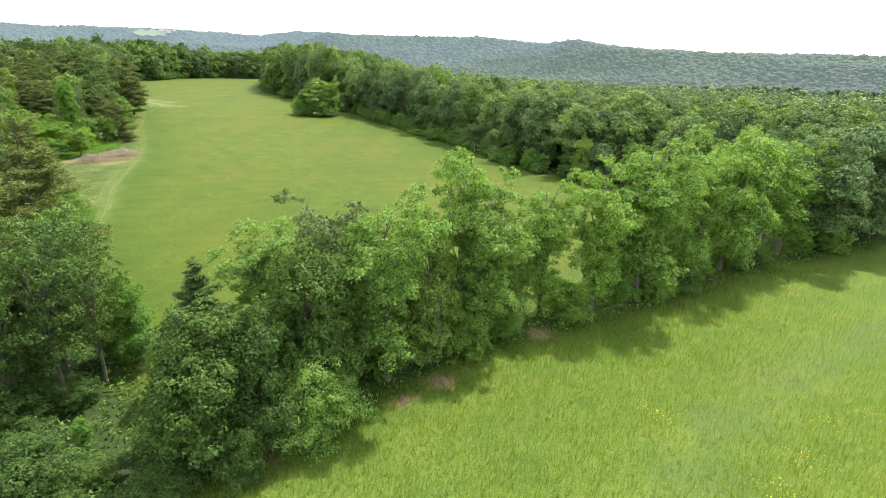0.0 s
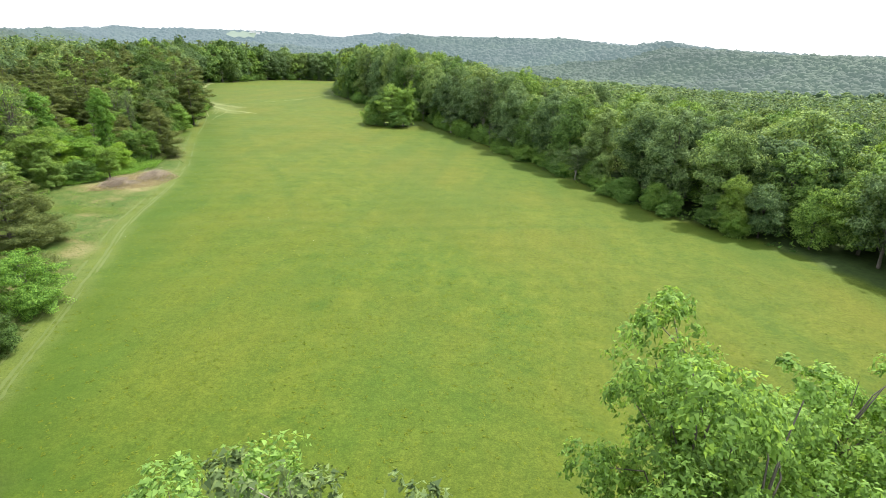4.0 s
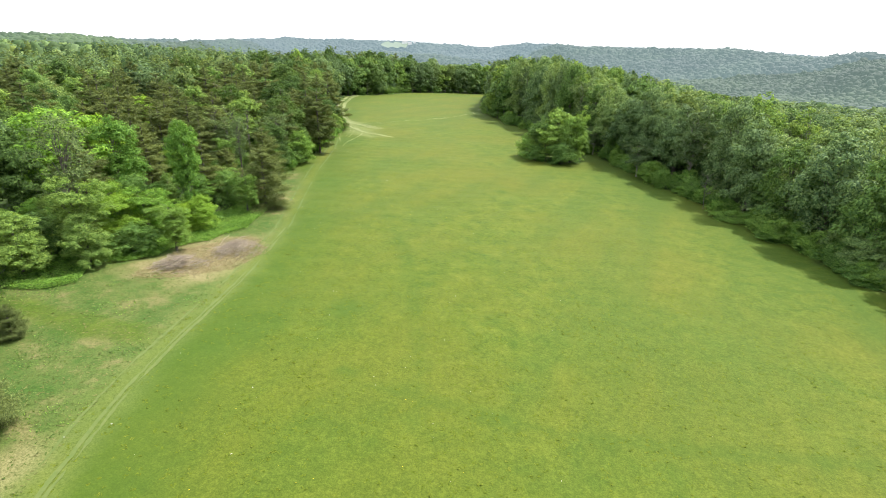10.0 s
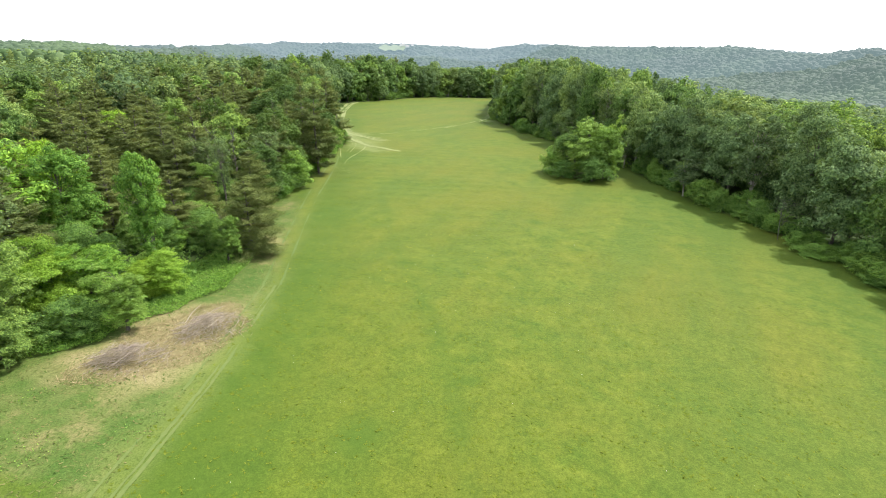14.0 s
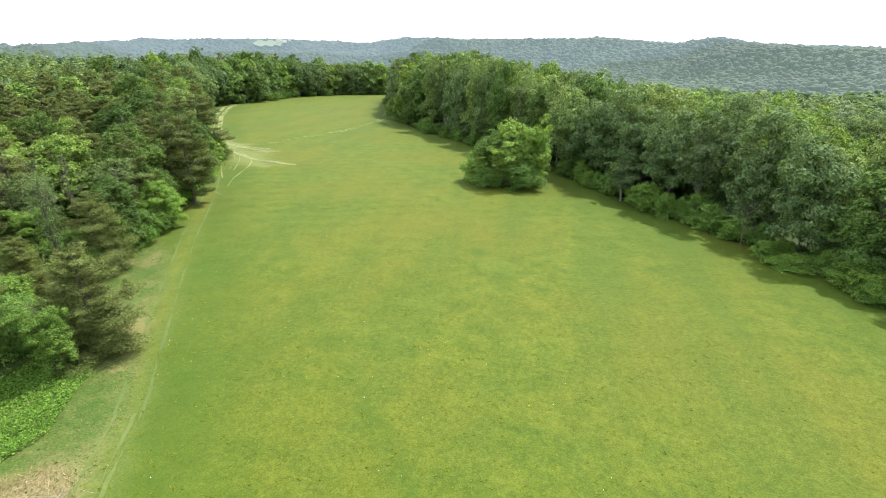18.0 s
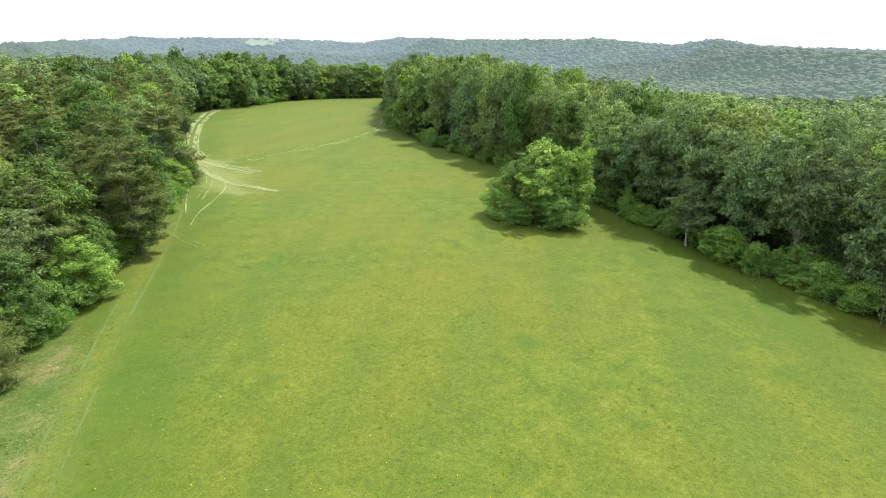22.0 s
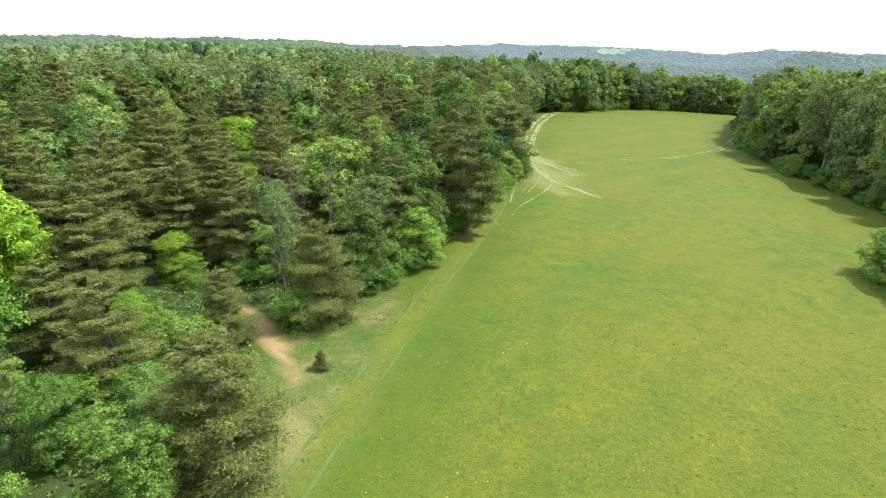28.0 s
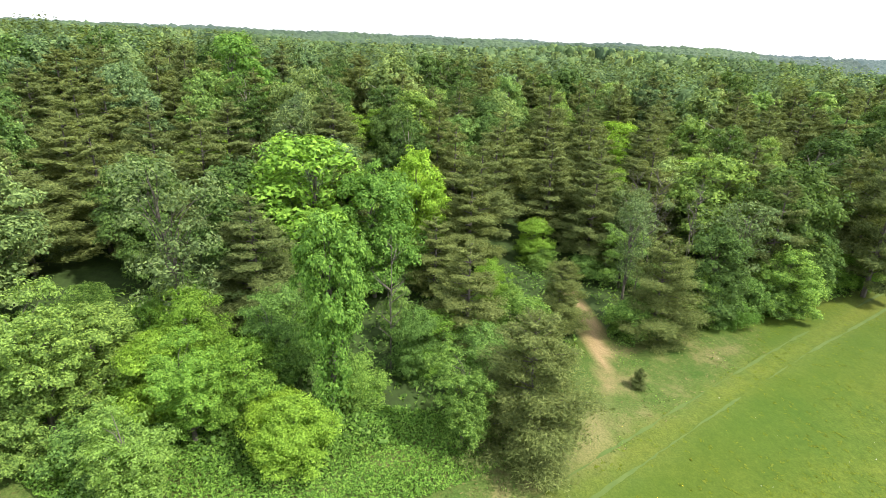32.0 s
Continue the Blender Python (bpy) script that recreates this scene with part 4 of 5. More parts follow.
def build_woods():
    rng = np.random.default_rng(11)
    # rows of shrubs and young growth along the edges
    for line, west in ((WEST_EDGE[5:], True), (EAST_EDGE, False)):
        for (x0, y0), (x1, y1) in zip(line, line[1:]):
            n = int(math.hypot(x1 - x0, y1 - y0) / (3.4 if west else 1.6))
            for i in range(n):
                s = (i + rng.uniform(0.2, 0.8)) / n
                x, y = x0 + (x1 - x0) * s + rng.normal(0, 1.1), y0 + (y1 - y0) * s + rng.normal(0, 1.1)
                x += -2.2 if west else 0.7
                if clear(x, y, 2.5) and float(off_line(PATH, x, y)) > 2.5:
                    if rng.uniform() < (0.35 if west else 0.22):
                        tree(("maple", "oak", "grey")[rng.integers(3)], x, y, rng.uniform(4.5, 9.0), rng.uniform(1.8, 3.0), "young tree with low boughs at the edge of the wood")
                    else:
                        tree("shrub", x, y, rng.uniform(1.4, 4.2), rng.uniform(1.3, 2.6), group="shrubs along the wood")
    # a close row of low leafy growth before the western wood
    for x, y in spread_line([(-79.6, 120.8), (-80.1, 126), (-82, 133), (-86.8, 144), (-92.4, 157.5), (-103.6, 181), (-116, 198)], 1.5):
        x, y = x + rng.normal(-1.0, 0.6), y + rng.normal(0, 0.5)
        low = rng.uniform() < 0.75
        h = rng.uniform(1.4, 3.0) if low else rng.uniform(3.0, 4.8)
        tree("shrub", x, y, h, min(2.0, h * rng.uniform(0.55, 0.8)), "low bright leafy growth along the foot of the wood", "shrubs along the wood", leaf=("vine", "maple", "shrub", "vine")[rng.integers(4)])
    # the front row of the woods
    for line, side, kinds in ((EAST_EDGE, 1, ("oak", "maple", "hickory", "hickory", "grey")), (WEST_EDGE[9:], -1, ("maple", "pine", "oak", "pine", "maple"))):
        p = spread_line(line, 6.2)
        for i, (x, y) in enumerate(p[1:-1]):
            d = p[i + 2] - p[i]
            d /= np.linalg.norm(d) + 1e-9
            back = 3.6 if side > 0 else 5.8
            x, y = x + side * d[1] * back + rng.normal(0, 0.7), y - side * d[0] * back + rng.normal(0, 0.7)
            if clear(x, y, 3.4):
                kind = kinds[rng.integers(5)]
                if kind == "pine" and y > 250:
                    kind = "hickory"
                h = (0.92 * east_height(x) if side > 0 else np.interp(y, (150, 185, 240, 320), (12, 13.5, 16, 19.5))) * rng.uniform(0.85, 1.08)
                tree(kind, x, y, h, SPREAD[kind] * min(h, 15) / 10 * rng.uniform(0.85, 1.0) * (1.25 if y > 250 and kind != "pine" else 1.0))
                TAKEN.append((x, y))
    # single trees near the fields
    x, y = scatter(lambda a, b: in_wood(a, b, 1.8) & single_zone(a, b), (-260, -12, 175, 470), 6.9, rng)
    for a, b in zip(x, y):
        if clear(a, b, 3.6):
            kind = wood_kind(a, b, rng)
            if a < -60 - 0.45 * (b - 120) - 5:
                h = np.interp(b, (60, 110, 135, 185, 240, 320), (10, 10.5, 11, 14, 16.5, 20)) + min(3.5, 0.05 * float(off_line(WEST_EDGE, a, b)))
            else:
                h = east_height(a) - float(np.interp(a, (-60, -30), (0.03, 0.05))) * float(off_line(EAST_EDGE, a, b)) * float(smooth(100, 150, b))
                h = max(h, 7.5)
            h *= rng.uniform(0.78, 1.12)
            if kind == "bright":
                h *= 0.6
            tree(kind, a, b, h, SPREAD[kind] * (min(h, 16) if a < -70 else min(max(h, 13), 17)) / 10 * rng.uniform(0.78, 1.08) * (1.2 if kind == "pine" else 1.0), leaf="maple" if kind == "ash" else "shade_dark" if a < -70 and kind in ("maple", "oak", "hickory", "grey") and rng.uniform() < 0.45 else None)


build_woods()


def crowns(rng, x, y, z, rad, tall, rows=3, sides=6):
    """Lumpy crowns joined into one mesh, for woods too far to count."""
    n = len(x)
    ring = []
    for i in range(rows):
        a = math.pi / 2 * (i + 0.15) / rows
        th = np.arange(sides) * 6.2832 / sides + i * 0.5
        ring.append(np.stack([np.cos(th) * math.cos(a - 0.25), np.sin(th) * math.cos(a - 0.25), np.full(sides, math.sin(a))], 1))
    unit = np.concatenate(ring + [np.array([[0, 0, 1.0]])])
    m = len(unit)
    v = unit[None] * (1 + rng.uniform(-0.24, 0.24, (n, m, 1)))
    v = v * np.stack([rad, rad, tall], 1)[:, None, :] + np.stack([x, y, z], 1)[:, None, :]
    f = []
    for i in range(rows - 1):
        for k in range(sides):
            j = (k + 1) % sides
            f += [(i * sides + k, i * sides + j, (i + 1) * sides + j), (i * sides + k, (i + 1) * sides + j, (i + 1) * sides + k)]
    for k in range(sides):
        f.append(((rows - 1) * sides + k, (rows - 1) * sides + (k + 1) % sides, m - 1))
    f = np.array(f)
    faces = (f[None] + (np.arange(n) * m)[:, None, None]).reshape(-1, 3)
    return v.reshape(-1, 3), faces


def build_far_woods():
    rng = np.random.default_rng(17)
    # leafy crowns of the middle distance
    test = lambda a, b: in_wood(a, b, 3) & ~single_zone(a, b) & (np.hypot(a + 45, b - 100) < 620) & (np.abs(np.degrees(np.arctan2(-(a + 30), b - 20)) - 35) < 105)
    x, y = scatter(test, (-640, -250, 560, 720), 8.4, rng)
    d = np.hypot(x + 45, y - 100)
    kind = np.where((x < -90) & (rng.uniform(0, 1, len(x)) < np.where(y > 250, 0.15, 0.4)), 2, rng.integers(0, 2, len(x)))
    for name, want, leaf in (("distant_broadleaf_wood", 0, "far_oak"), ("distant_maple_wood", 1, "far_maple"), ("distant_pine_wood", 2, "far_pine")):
        vs, fs, ws, o = [], [], [], 0
        for near, upto, n, size in ((0, 200, 480, 0.6), (200, 320, 190, 0.85), (320, 900, 44, 1.0)):
            s = (kind == want) & (d >= near) & (d < upto)
            a, b = x[s], y[s]
            h = np.where((a < -120) & (b < 250), rng.uniform(11.0, 15.8, len(a)), np.where(a > -60, rng.uniform(7.5, 11.5, len(a)) + 6 * smooth(10, 80, a) * smooth(230, 130, b), rng.uniform(13, 19, len(a))))
            r = rng.uniform(3.4, 5.6, len(a)) * (0.72 if want == 2 else 1)
            z = land(a, b) + h * 0.45
            tone = rng.uniform(0, 1, len(a))
            v, f = crowns(rng, a, b, z, r * (0.6 if upto < 400 else 0.86), h * (0.36 if upto < 400 else 0.48), 3 if upto < 400 else 4, 6 if upto < 400 else 8)
            vs.append(v)
            fs.append(f + o)
            ws.append(np.repeat(tone, len(v) // max(1, len(a))))
            o += len(v)
            c = rng.normal(0, 1, (len(a), n, 3)) + (0, 0, 0.4)
            c[..., 2] = np.abs(c[..., 2] + 0.1) - 0.1
            c /= np.linalg.norm(c, axis=2)[..., None]
            lump = (1 + 0.2 * np.sin(c[..., :1] * 6 + a[:, None, None]) * np.cos(c[..., 1:2] * 6 + b[:, None, None])) * rng.uniform(0.86, 1.1, (len(a), n, 1))
            p = c * lump * np.stack([r, r, h * 0.54], 1)[:, None, :] + np.stack([a, b, z], 1)[:, None, :]
            v, f = leaves(p.reshape(-1, 3), (c * 0.9 + (0, 0, 0.25)).reshape(-1, 3), rng, size, 0.3, 1.3, 0, False)
            vs.append(v)
            fs.append(f + o)
            ws.append(np.repeat(tone, 3 * n))
            o += len(v)
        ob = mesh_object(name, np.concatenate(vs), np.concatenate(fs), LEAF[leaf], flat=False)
        give(ob, "which", np.concatenate(ws))
        tagged(ob, "distant canopy of mixed green woodland", "woods", kind="stuff")
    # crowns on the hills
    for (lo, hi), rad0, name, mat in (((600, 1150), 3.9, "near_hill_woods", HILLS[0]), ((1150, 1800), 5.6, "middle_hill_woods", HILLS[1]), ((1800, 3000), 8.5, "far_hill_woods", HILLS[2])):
        n = int(2.3 * (hi * hi - lo * lo) / (rad0 * 1.7) ** 2)
        r = np.sqrt(rng.uniform(lo * lo, hi * hi, n))
        b = np.radians(rng.uniform(-60, 128, n))
        x, y = -45 - np.sin(b) * r, 100 + np.cos(b) * r
        z = land(x, y)
        # thin out the far sides of the hills
        seen = np.full(n, -9.0)
        for s in np.linspace(0.3, 0.97, 24):
            seen = np.maximum(seen, (land(-45 - np.sin(b) * r * s, 100 + np.cos(b) * r * s) + 8 - 20) / (r * s))
        keep = ((z + 16 - 20) / r > seen) | (rng.uniform(0, 1, n) < 0.01)
        x, y, z = x[keep], y[keep], z[keep]
        rad = rad0 * rng.uniform(0.7, 1.6, len(x))
        tall = np.clip(rad * 0.9 + 2.5, 5, 11) * rng.uniform(0.8, 1.2, len(x))
        turn = np.degrees(np.arctan2(-(x + 45), y - 100))
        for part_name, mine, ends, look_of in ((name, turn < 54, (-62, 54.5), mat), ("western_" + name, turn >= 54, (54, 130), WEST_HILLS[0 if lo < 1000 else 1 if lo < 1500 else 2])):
            v, f = crowns(rng, x[mine], y[mine], z[mine], rad[mine], tall[mine], 2, 5)
            B, R = np.meshgrid(np.radians(np.arange(ends[0], ends[1], 0.5)), lo * (hi / lo) ** np.linspace(0, 1, 40))
            cx, cy = -45 - np.sin(B).ravel() * R.ravel(), 100 + np.cos(B).ravel() * R.ravel()
            i = np.arange(B.size).reshape(B.shape)
            sheet = np.stack([i[:-1, :-1], i[:-1, 1:], i[1:, 1:], i[1:, :-1]], -1).reshape(-1, 4)
            sheet = np.concatenate([sheet[:, :3], sheet[:, [0, 2, 3]]])
            top = np.stack([cx, cy, land(cx, cy) + np.clip(rad0 * 0.9 + 2.5, 5, 11) * 0.2 + rng.uniform(-0.12, 0.12, len(cx)) * rad0], 1)
            f = np.concatenate([f, sheet + len(v)])
            v = np.concatenate([v, top])
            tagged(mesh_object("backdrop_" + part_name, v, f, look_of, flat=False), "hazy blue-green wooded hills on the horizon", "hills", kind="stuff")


def backdrop_material(name, colour, haze_glow):
    """Distant woods of light and dark stands, a backdrop; haze is put in as emission."""
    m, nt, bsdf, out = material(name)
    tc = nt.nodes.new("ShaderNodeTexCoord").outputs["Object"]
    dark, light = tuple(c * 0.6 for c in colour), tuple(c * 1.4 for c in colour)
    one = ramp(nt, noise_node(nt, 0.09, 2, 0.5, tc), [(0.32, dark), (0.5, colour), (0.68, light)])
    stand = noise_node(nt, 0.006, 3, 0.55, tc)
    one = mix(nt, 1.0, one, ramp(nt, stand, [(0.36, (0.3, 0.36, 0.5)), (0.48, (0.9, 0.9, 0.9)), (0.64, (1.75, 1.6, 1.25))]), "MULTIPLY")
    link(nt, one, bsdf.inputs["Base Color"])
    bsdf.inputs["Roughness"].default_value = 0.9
    bsdf.inputs["Emission Color"].default_value = (*haze_glow, 1)
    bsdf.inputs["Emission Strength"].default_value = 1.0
    return m


# second colour: distance haze as an even glow, stronger for farther hills
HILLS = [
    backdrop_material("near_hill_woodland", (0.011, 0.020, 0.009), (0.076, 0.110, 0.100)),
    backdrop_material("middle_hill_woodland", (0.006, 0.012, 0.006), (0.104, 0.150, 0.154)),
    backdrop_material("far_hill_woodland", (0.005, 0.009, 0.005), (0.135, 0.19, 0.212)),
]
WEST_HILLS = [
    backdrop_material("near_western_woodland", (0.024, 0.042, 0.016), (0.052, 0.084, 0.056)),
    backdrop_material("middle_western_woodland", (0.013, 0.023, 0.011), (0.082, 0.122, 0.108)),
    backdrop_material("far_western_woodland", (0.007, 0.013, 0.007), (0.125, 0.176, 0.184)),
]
build_far_woods()


# ---- tracks ----
def plain_material(name, dark, light, scale=4.0, rough=0.9):
    m, nt, bsdf, out = material(name)
    tc = nt.nodes.new("ShaderNodeTexCoord").outputs["Object"]
    link(nt, ramp(nt, noise_node(nt, scale, 6, 0.7, tc), [(0.3, dark), (0.7, light)]), bsdf.inputs["Base Color"])
    bsdf.inputs["Roughness"].default_value = rough
    return m


PALE_GRASS = plain_material("flattened_dry_grass", (0.135, 0.165, 0.05), (0.225, 0.245, 0.095), 1.0)
WORN_GRASS = plain_material("worn_grass", (0.074, 0.116, 0.018), (0.112, 0.14, 0.032), 2.5)


FAINT_GRASS = plain_material("faintly_worn_grass", (0.06, 0.104, 0.014), (0.09, 0.13, 0.024), 1.2)


def ground_z(x, y):
    near = np.exp(-(np.hypot(x + 40, y - 100) / 250) ** 2)
    return land(x, y) + near * (0.10 * waves(x, y, 23, 31) + 0.05 * waves(x, y, 6, 32))


def rut(line, offsets, width, mat, seed, gaps=0.25):
    """Wheel marks along a line: broken strips of flattened grass with ragged edges."""
    rng = np.random.default_rng(seed)
    p = spread_line(line, 0.5, 90)
    d = np.gradient(p, axis=0)
    d /= np.linalg.norm(d, axis=1)[:, None] + 1e-9
    side = np.stack([-d[:, 1], d[:, 0]], 1)
    verts, faces = [], []
    for off in offsets:
        on = np.convolve(rng.normal(0, 1, len(p) + 24), np.ones(9) / 3, "same")[12:-12]
        on = np.clip((on + 1.2 - 2.2 * gaps) * 0.6, 0.0, 1.0)
        for i in range(len(p)):
            w = width * (0.04 + on[i]) * rng.uniform(0.85, 1.15)
            c = p[i] + side[i] * (off + rng.normal(0, 0.02))
            for q in (c - side[i] * w / 2, c + side[i] * w / 2):
                verts.append((q[0], q[1], float(ground_z(q[0], q[1])) + 0.035))
        o = len(verts) - 2 * len(p)
        faces += [(o + 2 * i, o + 2 * i + 1, o + 2 * i + 3, o + 2 * i + 2) for i in range(len(p) - 1)]
    ob = mesh_object("vehicle_track", np.array(verts), faces, mat)
    return tagged(ob, "pale wheel track of flattened grass across the field", "track", kind="structure")


def strands(line, count, spread, width, seed, gaps=0.1):
    """Loose strands of flattened grass where wheels swung round."""
    rng = np.random.default_rng(seed)
    rut(line, [float(v) for v in rng.normal(0, spread, count)], width, PALE_GRASS, seed + 1, gaps)


def build_tracks():
    rut(TRACK[:6], (-0.85, -0.5, 0.6), 0.24, WORN_GRASS, 51, 0.0)
    rut(TRACK[5:10], (-0.9, 0.7), 0.24, FAINT_GRASS, 57, 0.0)
    rut([(-173, 300), (-168.7, 287.5), (-151.6, 254.6), (-136.6, 230.2), (-124, 211), (-116, 201)], (-1.6, -1.2, -0.7, 0.6, 1.0, 1.5), 0.5, PALE_GRASS, 52, -0.1)
    rut([(-123, 209.6), (-113.9, 197.2), (-107.8, 189.1), (-103.3, 179.4), (-97.1, 169.4), (-93.1, 163.7)], (-0.8, 0.7), 0.24, PALE_GRASS, 53, 0.45)
    # two prongs that end in a turn
    strands([(-124.5, 212), (-115.1, 201.5), (-109.1, 197.3), (-105.0, 196.0), (-100.5, 194.2), (-97.6, 193.1)], 8, 0.9, 0.36, 541, 0.0)
    strands([(-120.0, 206), (-113.0, 199.5), (-107.5, 197.8), (-103.0, 197.2), (-100.8, 196.6)], 4, 0.7, 0.3, 543, 0.1)
    strands([(-119, 204), (-112.0, 195.2), (-103.9, 187.6), (-98.3, 183.9), (-93.6, 182.2), (-89.1, 180.9), (-86.8, 180.4)], 8, 0.7, 0.3, 551, 0.05)
    # the loop back along the wood
    strands([(-116, 201), (-112.9, 197.9), (-103.7, 189.0), (-98.2, 183.6), (-95.4, 177.9), (-93.5, 172.4), (-92.5, 167.1), (-91.1, 163.4), (-89.2, 159.8)], 2, 0.5, 0.24, 561, 0.25)
    strands([(-116, 200), (-108, 190.5), (-102.5, 184.0), (-99.0, 177.5), (-96.5, 171.5)], 5, 1.5, 0.18, 563, 0.5)
    rut([(-89.0, 156.7), (-85.3, 153.1), (-82.6, 152.6)], (-0.4, 0.5), 0.18, PALE_GRASS, 565, 0.4)
    # short arcs at the ends of the prongs
    for x, y, r, a in ((-87.6, 180.6, 1.5, -20), (-89.0, 180.9, 1.4, -20), (-90.3, 181.2, 1.3, -20), (-92.2, 180.4, 1.0, -20), (-98.6, 193.4, 1.6, -15), (-100.0, 193.4, 1.5, -15), (-101.2, 196.8, 1.0, -15)):
        arc = [(x + r * math.cos(radians(a + b)) - r, y + r * math.sin(radians(a + b))) for b in range(-80, 81, 20)]
        rut(arc, (-0.12, 0.12), 0.2, PALE_GRASS, int(900 + 10 * r - x), -0.1)
    rut([(-104.2, 302.5), (-97.8, 275.5), (-95.7, 255.5), (-96.8, 238.7), (-99.8, 225.0), (-102.9, 213.1), (-105.6, 204.8)], (-0.7, 0.7), 0.42, PALE_GRASS, 56, 0.3)


build_tracks()


# ---- grass, weeds and undergrowth ----
def cover(name, x, y, low, high, size, leaf, label, seed):
    """A low cover of leafy sprays."""
    rng = np.random.default_rng(seed)
    lump = np.clip(0.5 + 0.5 * waves(x, y, 5.5, seed), 0, 1)
    z = ground_z(x, y) + low + (high - low) * lump * rng.uniform(0.2, 1.0, len(x))
    p = np.stack([x, y, z], 1)
    v, f = leaves(p, np.tile([0.0, 0.0, 0.8], (len(x), 1)), rng, size, 0.55, 1.4, 0, False)
    return tagged(mesh_object(name, v, f, LEAF[leaf]), label, "undergrowth", kind="stuff")


def sward(name, x, y, low, high, size, stretch, mat, label, seed):
    """Short flattish grass sprays, joined."""
    rng = np.random.default_rng(seed)
    z = ground_z(x, y) + rng.uniform(low, high, len(x))
    v, f = leaves(np.stack([x, y, z], 1), np.tile([0.0, 0.0, 1.0], (len(x), 1)), rng, size, 0.2, stretch, 0, False)
    return tagged(mesh_object(name, v, f, mat), label, "grass", kind="stuff")


def blades(name, x, y, low, high, width, mat, label, seed, lie=0.45):
    """Standing or leaning grass blades, joined."""
    rng = np.random.default_rng(seed)
    n = len(x)
    foot = np.stack([x, y, ground_z(x, y) - 0.02], 1)
    a = rng.uniform(0, 6.2832, n)
    across = np.stack([np.cos(a), np.sin(a), np.zeros(n)], 1) * width * rng.uniform(0.6, 1.4, (n, 1))
    tall = rng.uniform(low, high, (n, 1))
    tip = foot + tall * np.concatenate([rng.normal(0, lie, (n, 2)), np.ones((n, 1))], 1)
    v = np.stack([foot - across, foot + across, tip], 1).reshape(-1, 3)
    return tagged(mesh_object(name, v, np.arange(3 * n).reshape(-1, 3), mat), label, "grass", kind="stuff")


FIELD_GRASS = leaf_material("field_grass_blades", (0.081, 0.116, 0.010), (0.095, 0.129, 0.012), (0.122, 0.147, 0.018), 0.6, 0.04, "")
WEED = leaf_material("dark_weed_leaf", (0.055, 0.105, 0.014), (0.075, 0.13, 0.018), (0.1, 0.155, 0.024), 0.5, 0.3, "")
HAY_GRASS = leaf_material("tall_hay_grass", (0.127, 0.222, 0.032), (0.174, 0.264, 0.038), (0.222, 0.290, 0.048), 0.6, 0.55, "")
DRY_GRASS = leaf_material("dry_grass", (0.06, 0.10, 0.02), (0.10, 0.122, 0.034), (0.165, 0.155, 0.06), 0.7, 0.04, "")
STRAW = leaf_material("dry_straw", (0.16, 0.12, 0.06), (0.28, 0.22, 0.12), (0.42, 0.34, 0.2), 0.7, 0.1, "")
FLOWER = plain_material("yellow_petals", (0.55, 0.42, 0.02), (0.75, 0.6, 0.03), 9.0)
WHITE_FLOWER = plain_material("white_petals", (0.6, 0.6, 0.55), (0.8, 0.8, 0.75), 9.0)


